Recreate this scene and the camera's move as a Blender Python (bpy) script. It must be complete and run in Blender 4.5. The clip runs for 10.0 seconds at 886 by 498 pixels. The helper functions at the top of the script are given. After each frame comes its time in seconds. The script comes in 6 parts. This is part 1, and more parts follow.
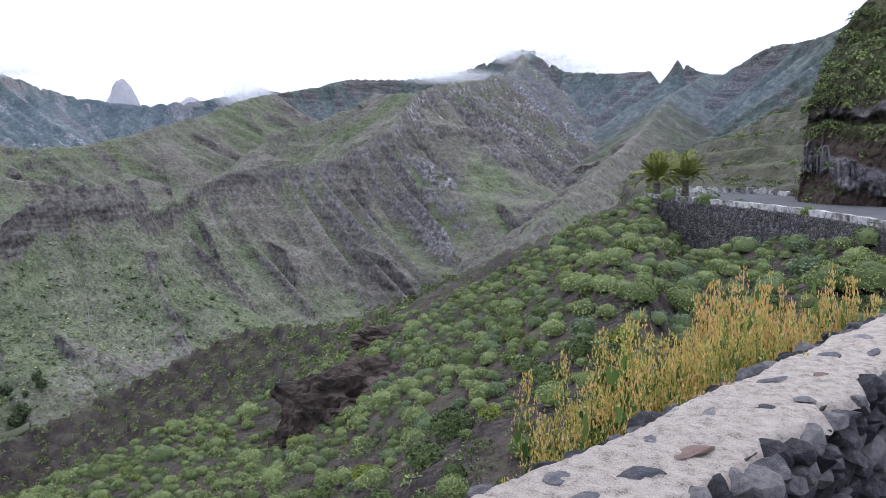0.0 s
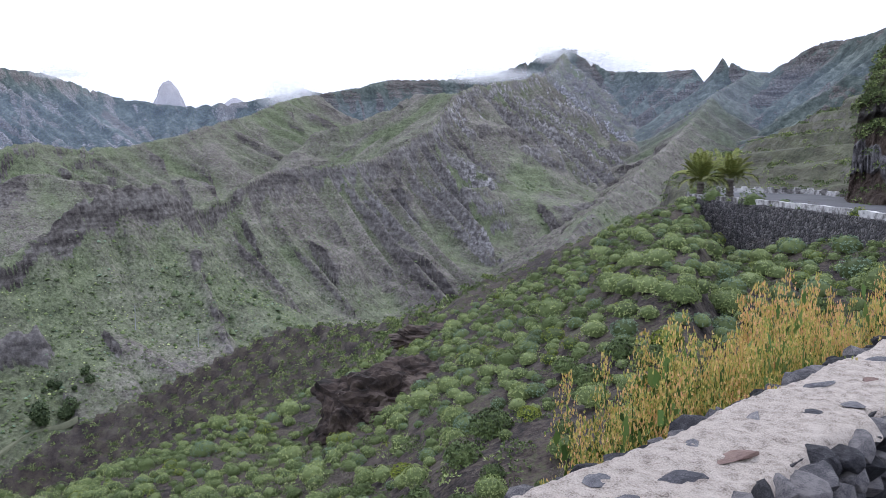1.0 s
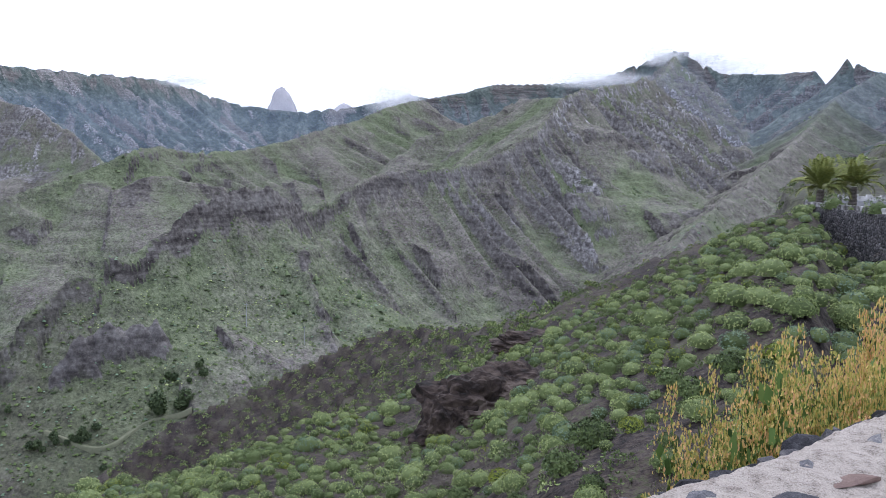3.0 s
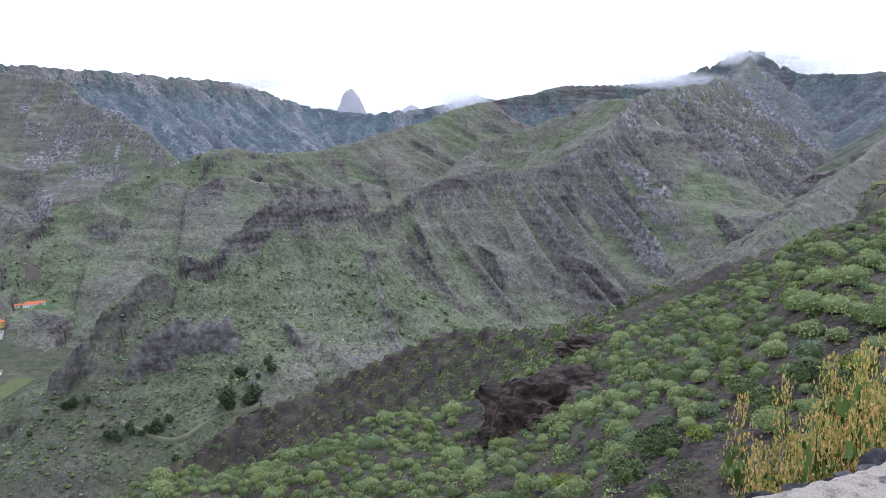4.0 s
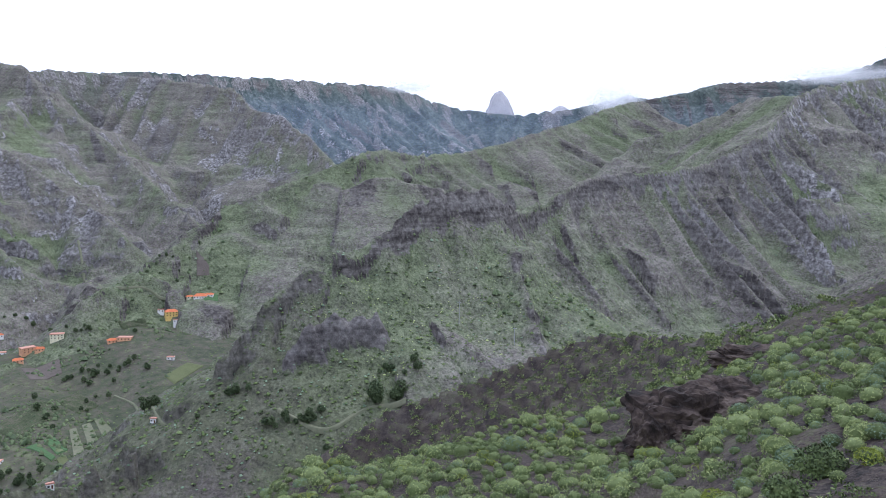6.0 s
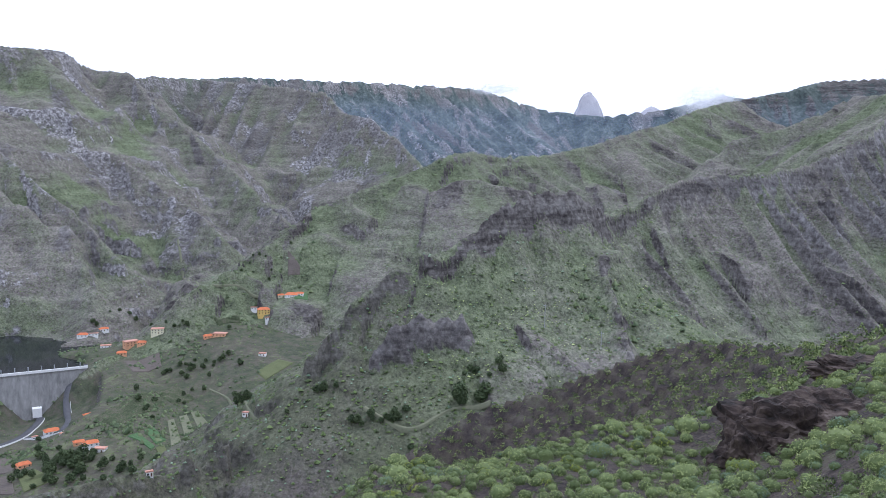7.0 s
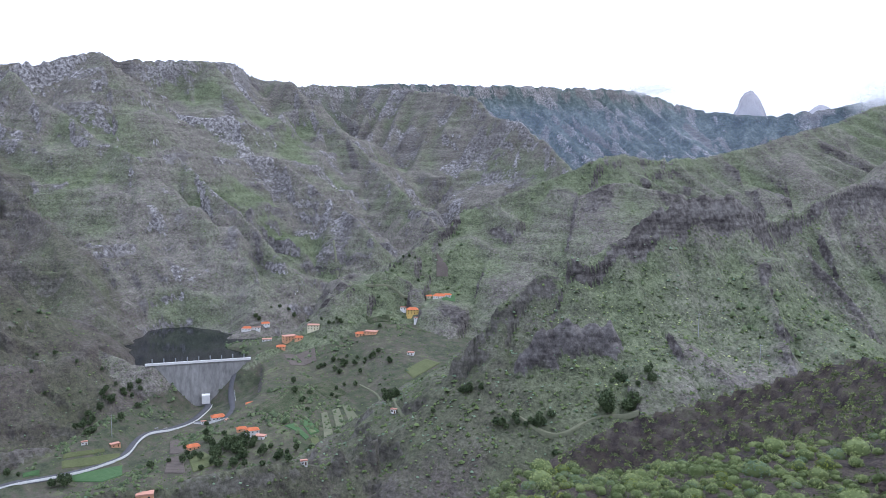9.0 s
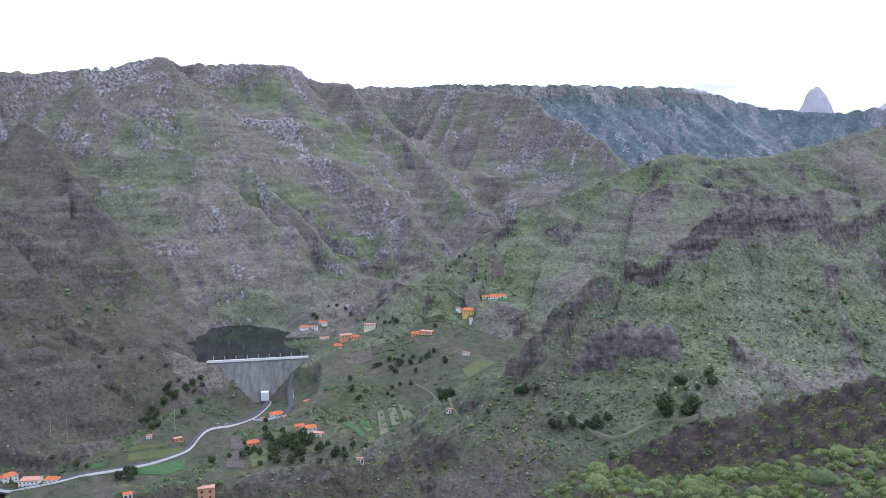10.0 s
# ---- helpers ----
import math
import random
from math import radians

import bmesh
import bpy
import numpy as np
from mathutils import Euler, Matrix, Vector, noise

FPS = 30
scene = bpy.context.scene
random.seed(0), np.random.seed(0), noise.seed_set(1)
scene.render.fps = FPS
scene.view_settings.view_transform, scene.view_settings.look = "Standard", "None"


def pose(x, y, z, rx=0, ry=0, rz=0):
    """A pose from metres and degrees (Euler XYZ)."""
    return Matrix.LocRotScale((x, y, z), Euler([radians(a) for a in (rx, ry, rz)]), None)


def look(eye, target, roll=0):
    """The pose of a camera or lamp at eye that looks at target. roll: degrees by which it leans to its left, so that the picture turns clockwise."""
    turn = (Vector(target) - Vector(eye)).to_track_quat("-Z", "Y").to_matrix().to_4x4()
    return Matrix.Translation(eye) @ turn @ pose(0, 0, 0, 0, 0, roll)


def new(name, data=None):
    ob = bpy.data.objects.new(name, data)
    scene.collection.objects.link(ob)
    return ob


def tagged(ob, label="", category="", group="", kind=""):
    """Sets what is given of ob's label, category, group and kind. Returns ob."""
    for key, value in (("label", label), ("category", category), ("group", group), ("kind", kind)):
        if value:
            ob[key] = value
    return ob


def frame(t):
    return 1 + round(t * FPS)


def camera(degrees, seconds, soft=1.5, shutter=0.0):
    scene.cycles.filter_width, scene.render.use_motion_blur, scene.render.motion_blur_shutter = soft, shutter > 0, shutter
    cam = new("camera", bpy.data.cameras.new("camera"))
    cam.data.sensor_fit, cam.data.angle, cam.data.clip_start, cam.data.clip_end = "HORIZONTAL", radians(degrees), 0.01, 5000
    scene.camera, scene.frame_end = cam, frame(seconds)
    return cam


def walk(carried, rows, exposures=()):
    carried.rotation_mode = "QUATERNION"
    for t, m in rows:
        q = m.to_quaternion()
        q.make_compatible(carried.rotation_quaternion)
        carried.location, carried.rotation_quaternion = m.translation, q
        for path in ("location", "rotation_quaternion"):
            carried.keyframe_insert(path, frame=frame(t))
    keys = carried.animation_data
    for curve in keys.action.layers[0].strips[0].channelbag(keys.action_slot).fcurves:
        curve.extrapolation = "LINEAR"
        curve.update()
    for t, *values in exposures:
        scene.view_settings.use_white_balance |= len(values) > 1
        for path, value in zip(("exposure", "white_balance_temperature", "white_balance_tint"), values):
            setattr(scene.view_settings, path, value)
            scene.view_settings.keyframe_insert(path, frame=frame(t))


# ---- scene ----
cam = camera(58.60, 10.0, soft=0.9)
PATH = [
    (0.0, pose(0, 0, 0, 83.550, -0.298, 0.034)),
    (0.5, pose(0, 0, 0, 83.544, -0.283, 1.408)),
    (1.0, pose(0, 0, 0, 83.525, -0.248, 2.937)),
    (1.5, pose(0, 0, 0, 83.569, -0.265, 4.485)),
    (2.0, pose(0, 0, 0, 83.640, -0.339, 6.320)),
    (2.5, pose(0, 0, 0, 83.731, -0.418, 8.231)),
    (4.0, pose(0, 0, 0, 83.862, -0.765, 15.219)),
    (4.5, pose(0, 0, 0, 83.830, -0.822, 17.587)),
    (5.0, pose(0, 0, 0, 83.800, -0.776, 20.257)),
    (6.5, pose(0, 0, 0, 83.873, -0.618, 28.880)),
    (7.0, pose(0, 0, 0, 83.918, -0.597, 32.090)),
    (7.5, pose(0, 0, 0, 83.974, -0.535, 34.970)),
    (8.0, pose(0, 0, 0, 84.023, -0.487, 37.882)),
    (8.5, pose(0, 0, 0, 84.064, -0.506, 40.359)),
    (9.0, pose(0, 0, 0, 84.063, -0.399, 42.787)),
    (9.5, pose(0, 0, 0, 84.070, -0.285, 44.837)),
    (10.0, pose(0, 0, 0, 84.065, -0.118, 46.817)),
]
walk(cam, PATH, [(0.0, 0.0, 6500, 10), (4.5, 0.0, 6280, 10), (10.0, 0.0, 6150, 10)])

# ---- world and sun ----
world = bpy.data.worlds.new("overcast_sky")
scene.world = world
world.use_nodes = True
wt = world.node_tree
wt.nodes.clear()
w_out = wt.nodes.new("ShaderNodeOutputWorld")
w_bg = wt.nodes.new("ShaderNodeBackground")
w_sky = wt.nodes.new("ShaderNodeTexSky")
w_sky.sky_type, w_sky.sun_disc = "NISHITA", False
w_sky.sun_elevation, w_sky.sun_rotation = radians(50), radians(8)
w_gain = wt.nodes.new("ShaderNodeMix")
w_gain.data_type, w_gain.blend_type = "RGBA", "MULTIPLY"
w_gain.inputs[0].default_value = 1.0
w_gain.inputs[7].default_value = (0.1, 0.1, 0.1, 1)
w_mix = wt.nodes.new("ShaderNodeMix")
w_mix.data_type = "RGBA"
w_mix.inputs[0].default_value = 0.9          # share of the sky hidden by cloud
w_tc = wt.nodes.new("ShaderNodeTexCoord")
w_sep = wt.nodes.new("ShaderNodeSeparateXYZ")
w_dome = wt.nodes.new("ShaderNodeValToRGB")      # cloud: brighter overhead than at the horizon
w_dome.color_ramp.elements[0].position, w_dome.color_ramp.elements[0].color = 0.0, (1.20, 1.27, 1.53, 1)
w_dome.color_ramp.elements[1].position, w_dome.color_ramp.elements[1].color = 1.0, (1.80, 1.96, 2.58, 1)
wt.links.new(w_tc.outputs["Generated"], w_sep.inputs[0])
wt.links.new(w_sep.outputs[2], w_dome.inputs[0])
wt.links.new(w_dome.outputs[0], w_mix.inputs[7])
wt.links.new(w_sky.outputs[0], w_gain.inputs[6])
wt.links.new(w_gain.outputs[2], w_mix.inputs[6])
wt.links.new(w_mix.outputs[2], w_bg.inputs[0])
wt.links.new(w_bg.outputs[0], w_out.inputs[0])
w_bg.inputs[1].default_value = 1.0
sun = new("sun", bpy.data.lights.new("sun", "SUN"))
sun.data.energy, sun.data.angle, sun.data.color = 1.3, radians(12), (1.0, 0.98, 0.95)
sun.matrix_world = look((0, 0, 500), (-500 * 0.117, -500 * 0.831, 0))
# crests of the ridges: plan places and heights in metres, then slope, cliff, rib spacing, rib depth, slant
RIDGES = {}
RIDGES["main"] = dict(crest=[(-1743, 154, 138), (-1841, 469, 195), (-1830, 672, 221), (-1826, 815, 259), (-1811, 849, 243), (-1789, 1000, 253), (-1810, 1160, 263), (-1943, 1321, 244), (-1998, 1664, 256), (-2056, 1973, 293), (-2032, 2341, 318), (-2016, 2675, 338), (-1981, 3125, 363), (-1918, 3510, 370), (-1895, 3748, 329), (-1796, 3907, 299), (-1529, 4019, 264), (-1336, 4140, 294), (-1113, 4205, 340), (-896, 4206, 363), (-586, 4260, 301)],
    slope=0.66, cliff=0.16, rib=110, depth=0.90, slant=0.00)
RIDGES["spur_rocky"] = dict(crest=[(-2010, 1760, 262), (-1494, 1749, 208), (-1377, 1683, 137), (-1241, 1632, 115), (-1110, 1573, 55), (-995, 1500, -6)],
    slope=0.80, cliff=0.04, rib=70, depth=1.00, slant=-0.40)
RIDGES["spur_a"] = dict(crest=[(-1950, 1330, 244), (-1767, 1311, 226), (-1657, 1276, 158), (-1520, 1274, 87), (-1391, 1257, 13), (-1283, 1215, -29), (-1171, 1174, -74), (-1068, 1123, -98)],
    slope=0.72, cliff=0.02, rib=64, depth=0.90, slant=-0.50)
RIDGES["spur_b"] = dict(crest=[(-1789, 1070, 255), (-1736, 1053, 243), (-1627, 1035, 151), (-1511, 1026, 53), (-1400, 1007, 11), (-1273, 1007, -50), (-1157, 988, -89), (-1049, 957, -131)],
    slope=0.72, cliff=0.02, rib=60, depth=0.90, slant=-0.50)
RIDGES["spur_c"] = dict(crest=[(-1826, 815, 259), (-1713, 774, 236), (-1621, 786, 158), (-1538, 775, 92), (-1450, 776, 38), (-1362, 773, -5), (-1267, 778, -59), (-1170, 784, -108), (-1081, 775, -153)],
    slope=0.72, cliff=0.02, rib=60, depth=0.90, slant=-0.50)
RIDGES["spur_f"] = dict(crest=[(-1750, 601, 196), (-1667, 605, 133), (-1573, 639, 91), (-1480, 662, 47), (-1392, 671, 21), (-1301, 681, -15), (-1211, 687, -55), (-1122, 688, -107), (-1043, 671, -150)],
    slope=0.75, cliff=0.02, rib=56, depth=0.90, slant=-0.50)
RIDGES["spur_g"] = dict(crest=[(-1640, 450, 90), (-1531, 465, 52), (-1441, 470, -13), (-1350, 477, -60), (-1259, 482, -92), (-1166, 488, -136), (-1081, 482, -190)],
    slope=0.75, cliff=0.02, rib=54, depth=0.90, slant=-0.50)
RIDGES["spur_d"] = dict(crest=[(-1241, 147, -26), (-1252, 309, -71), (-1227, 398, -128), (-1193, 434, -151), (-1161, 489, -155), (-1097, 511, -195), (-1055, 529, -227)],
    slope=0.95, cliff=0.06, rib=54, depth=0.95, slant=0.20)
RIDGES["spur_e"] = dict(crest=[(-1043, 121, -64), (-1020, 249, -122), (-1007, 332, -142), (-990, 379, -174), (-961, 424, -197), (-930, 443, -220), (-880, 443, -244), (-831, 450, -266)],
    slope=0.62, cliff=0.02, rib=46, depth=0.55, slant=-0.40)
RIDGES["green"] = dict(crest=[(-820, 672, -175), (-824, 758, -147), (-828, 855, -114), (-831, 947, -68), (-746, 1101, -8), (-705, 1186, 27), (-685, 1244, 20), (-648, 1331, 18), (-610, 1425, 29), (-562, 1551, 59), (-540, 1769, 95), (-502, 1988, 145), (-469, 2252, 185)],
    slope=0.58, cliff=0.02, rib=56, depth=0.85, slant=-0.30)
RIDGES["sky"] = dict(crest=[(-510, 2447, 199), (-407, 2568, 229), (-314, 2682, 267), (-102, 2798, 279), (24, 2850, 297), (167, 2895, 355), (285, 2936, 406), (355, 2878, 358), (424, 2818, 309), (575, 2689, 290), (657, 2567, 288), (679, 2510, 244), (711, 2449, 306), (760, 2382, 262), (804, 2314, 248), (883, 2178, 312), (936, 2046, 308), (959, 1924, 323), (985, 1741, 346), (1033, 1474, 353)],
    slope=0.74, cliff=0.05, rib=80, depth=1.00, slant=0.10)
RIDGES["centre"] = dict(crest=[(285, 2900, 385), (205, 2400, 262), (150, 2150, 218), (125, 2040, 222), (102, 1947, 195), (-17, 1560, 147), (-53, 1479, 121), (-83, 1227, 49), (-141, 1071, 5), (-185, 983, -5), (-231, 890, -9), (-259, 799, -30), (-278, 729, -43), (-277, 665, -33), (-298, 634, -32), (-311, 594, -43), (-322, 553, -56), (-337, 515, -67), (-349, 482, -82), (-358, 450, -100), (-365, 424, -119), (-369, 401, -142), (-368, 381, -165), (-373, 348, -178), (-391, 296, -183), (-403, 222, -179), (-405, 145, -168), (-397, 103, -162)],
    slope=0.74, cliff=0.05, rib=38, depth=1.25, slant=-0.30)
RIDGES["cap"] = dict(crest=[(-273, 722, -38), (-272, 694, -30), (-278, 666, -19), (-299, 635, -18), (-312, 595, -31), (-319, 561, -48)],
    slope=2.20, cliff=0.00, rib=17, depth=0.50, slant=0.10)
RIDGES["bluff"] = dict(crest=[(-328, 435, -127), (-322, 452, -112), (-309, 474, -103), (-291, 493, -108)],
    slope=1.70, cliff=0.00, rib=16, depth=0.70, slant=0.10)
RIDGES["behind"] = dict(crest=[(-53, 1499, 123), (-147, 1694, 138), (-260, 1629, 75), (-338, 1564, 50)],
    slope=0.60, cliff=0.03, rib=70, depth=0.70, slant=0.30)
RIDGES["valley"] = dict(crest=[(760, 2329, 250), (603, 2116, 178), (404, 1651, 58), (240, 1227, -13), (128, 891, -51), (75, 716, -75), (50, 598, -89)],
    slope=0.60, cliff=0.02, rib=90, depth=0.60, slant=0.30)
RIDGES["right"] = dict(crest=[(97, 127, 42), (88, 139, 33), (84, 154, 26), (77, 168, 18), (69, 177, 13), (61, 180, 8), (54, 177, 3), (50, 173, -2)],
    slope=0.45, cliff=0.04, rib=30, depth=0.20, slant=0.20)
RIDGES["terrace"] = dict(crest=[(1.3, 112.0, -17.9), (-5.8, 124.9, -23.6), (-18, 154, -33), (-36, 187, -41), (-55, 208, -47), (-75, 212, -57), (-99, 213, -69), (-120, 208, -78), (-116, 216, -82), (-138, 208, -96), (-162, 197, -110), (-187, 180, -127)],
    slope=0.75, cliff=0.00, rib=25, depth=0.15, slant=0.20)
RIDGES["abut_left"] = dict(crest=[(-909, 393, -216), (-864, 432, -232)],
    slope=0.95, cliff=0.00, rib=40, depth=0.10, slant=0.00)
RIDGES["abut_right"] = dict(crest=[(-809, 528, -234), (-822, 588, -225)],
    slope=0.90, cliff=0.00, rib=40, depth=0.10, slant=0.00)
RIDGES["village"] = dict(crest=[(-785, 712, -202), (-854, 611, -230), (-757, 541, -238), (-660, 486, -240), (-580, 427, -243)],
    slope=0.16, cliff=0.00, rib=60, depth=0.10, slant=0.00)
# middle line of the reservoir
RES = [(-857, 486, -234), (-957, 521, -229), (-1023, 557, -230)]
# bed of the stream below the dam
GORGE = [(-821, 467, -267), (-768, 429, -278), (-715, 337, -279), (-691, 202, -269), (-677, 66, -242)]
# rim of the near hillside
RIM = [(-48.8, 10.7, -29.5), (-48.9, 34.7, -33.2), (-42.0, 45.6, -28.4), (-43.1, 52.6, -30.2), (-39.8, 52.7, -26.6), (-33.0, 59.5, -26.6), (-29.8, 63.3, -25.8), (-24.5, 68.8, -24.5), (-19.1, 73.6, -24.2), (-16.3, 78.3, -23.7), (-14.6, 83.7, -23.2), (-11.9, 89.2, -23.2), (-6.6, 97.8, -19.6), (-1.7, 102.0, -16.7), (6.8, 97.8, -12.0), (14.1, 90.9, -7.5), (17.4, 88.3, -5.1), (22.0, 84.2, -3.6), (24.1, 80.5, -8.6), (26.8, 60.3, -6.6), (26.5, 47.0, -5.1), (22.6, 28.0, -4.7)]
# the shelf of the road's bend: azimuth in degrees, outer edge and inner edge in metres
SHELF_AZ = [14.4, 18.0, 22.0, 25.0, 29.3, 36.0, 44.0]
SHELF_OUT = [89.0, 80.0, 71.5, 65.0, 55.0, 44.0, 34.0]
SHELF_IN = [109.0, 109.0, 108.0, 96.0, 88.0, 80.0, 72.0]
ROAD_Z = -4.05


def SHELF_FN(px, py, h):
    az, r = np.degrees(np.arctan2(px, py)), np.hypot(px, py)
    out, inn = np.interp(az, SHELF_AZ, SHELF_OUT), np.interp(az, SHELF_AZ, SHELF_IN)
    on = (az > 14.0) & (az < 44.5)
    h = np.where(on & (r > out + 0.25) & (r < inn), ROAD_Z - 0.12, h)
    bank = (az > 14.2) & (r >= inn) & (r < 135)
    return np.where(bank, np.maximum(h, ROAD_Z - 0.12 + 0.12 * np.maximum(r - inn, 0) - 2.5 * np.maximum(18 - az, 0)), h)


# ---- shape of the land ----
TAB = np.random.RandomState(7).rand(512, 512).astype(np.float32) * 2 - 1


def vnoise(x, y):
    x, y = np.broadcast_arrays(x, y)
    fi, fj = np.floor(x), np.floor(y)
    u, v = (x - fi).astype(np.float32), (y - fj).astype(np.float32)
    i, j = fi.astype(np.int64) & 511, fj.astype(np.int64) & 511
    i2, j2 = (i + 1) & 511, (j + 1) & 511
    u, v = u * u * (3 - 2 * u), v * v * (3 - 2 * v)
    a, b, c, d = TAB[i, j], TAB[i2, j], TAB[i, j2], TAB[i2, j2]
    return a + (b - a) * u + (c - a) * v + (a - b - c + d) * u * v


def fbm(x, y, n=4):
    s, a = 0, 1.0
    for k in range(n):
        s = s + a * vnoise(x, y)
        x, y, a = x * 2.03 + 17.3, y * 2.03 - 9.1, a * 0.5
    return s


def ridged(x, y, n=3):
    s, a = 0, 1.0
    for k in range(n):
        s = s + a * (1 - 2 * np.abs(vnoise(x, y)))
        x, y, a = x * 2.1 + 5.2, y * 2.1 + 3.1, a * 0.45
    return s


def sstep(a, b, x):
    u = np.clip((x - a) / (b - a), 0, 1)
    return u * u * (3 - 2 * u)


def along(px, py, pts):
    """Distance to a line in plan, and how far along it, in metres."""
    best, s_at, run = np.full(np.shape(px), 1e9), np.zeros(np.shape(px)), 0.0
    for a, b in zip(pts[:-1], pts[1:]):
        dx, dy = b[0] - a[0], b[1] - a[1]
        length = math.hypot(dx, dy)
        u = np.clip(((px - a[0]) * dx + (py - a[1]) * dy) / length ** 2, 0, 1)
        d = np.hypot(px - a[0] - u * dx, py - a[1] - u * dy)
        s_at = np.where(d < best, run + u * length, s_at)
        best = np.minimum(best, d)
        run += length
    return best, s_at


FLOOR = -296.0
WATER = -243.5
NAMES = list(RIDGES)


def rib_wave(u):
    """Sharp-crested ribs, one to a unit of u and each of its own strength: 0 in the gullies, 1 on the crests."""
    c = np.floor(u)
    f = u - c
    mid_ = 0.5 + 0.18 * vnoise(c * 3.7 + 0.5, c * 0 + 9.5)
    w = np.where(f < mid_, f / mid_, (1 - f) / (1 - mid_))
    return w ** 1.5 * (0.72 + 0.40 * vnoise(c * 5.3 + 0.5, c * 0 + 4.5))


def ridge_height(px, py, R):
    """Height under one ridge, the distance from its crest and how far down a gully lies."""
    best, dd, ss = np.full(px.shape, -1e9), np.zeros(px.shape), np.zeros(px.shape)
    run, pts, g = 0.0, R["crest"], R["slope"]
    soft = 0.006 * np.maximum(np.hypot(px, py) - 1200, 0)
    for a, b in zip(pts[:-1], pts[1:]):
        dx, dy = b[0] - a[0], b[1] - a[1]
        length = math.hypot(dx, dy)
        u = np.clip(((px - a[0]) * dx + (py - a[1]) * dy) / length ** 2, 0, 1)
        d = np.hypot(px - a[0] - u * dx, py - a[1] - u * dy)
        side = np.sign((px - a[0]) * dy - (py - a[1]) * dx)
        h = a[2] + (b[2] - a[2]) * u - g * (np.hypot(d, soft) - soft)
        win = h > best
        best = np.where(win, h, best)
        dd, ss = np.where(win, d, dd), np.where(win, run + u * length + side * R["rib"] * 3.7, ss)
        run += length
    lam = R["rib"]
    warp = fbm(px / (lam * 2.2), py / (lam * 2.2), 3) * lam * 0.22
    sk = (ss + R["slant"] * dd + warp) / lam + 0.6 * vnoise(ss / (lam * 2.6), ss * 0 + 1.5)
    w1, w2 = rib_wave(sk), rib_wave(sk * 2.7 + 0.4)
    rn = 1.75 * w1 - 0.45 + 0.35 * w2 * sstep(0.1, 0.5, w1)
    fade = 1 - np.exp(-dd / (0.6 * lam))
    calm = 0.18 + 0.45 * sstep(330, 640, py) + 0.37 * sstep(640, 900, py) + 0.45 * sstep(900, 1200, py) if R["crest"][-1][0] == -397 else 1.0
    cl = R["cliff"] * 260 * (1 - np.exp(-np.maximum(dd - 3, 0) / (lam * 0.22)))
    h = best + 0.12 * g * dd * dd / (dd + 500) - cl
    h = h + (rn - 1.0) * R["depth"] * lam * 0.37 * calm * fade * np.clip((best + g * dd - FLOOR) / 220, 0.15, 1)
    return h, dd, rn * fade


RIM_AZ = np.array([math.atan2(p[0], p[1]) for p in RIM])
RIM_R = np.array([math.hypot(p[0], p[1]) for p in RIM])
RIM_Z = np.array([p[2] for p in RIM])


def near_height(px, py):
    az, r = np.arctan2(px, py), np.hypot(px, py)
    rc, zc = np.interp(az, RIM_AZ, RIM_R), np.interp(az, RIM_AZ, RIM_Z)
    u = np.clip((r - 3) / (rc - 3), 0, 1)
    z0 = -2.6
    sag = -5.5 * np.sin(np.pi * u ** 0.55) * np.clip(1.25 - np.abs(az + 0.05), 0.15, 1)
    over = np.maximum(r - rc, 0)
    h = z0 + (zc - z0) * u + sag - 0.85 * over
    h = h + sstep(5, 20, r) * (0.22 * fbm(px / 2.6, py / 2.6, 3) + 0.7 * fbm(px / 12.0, py / 12.0, 3))
    return h


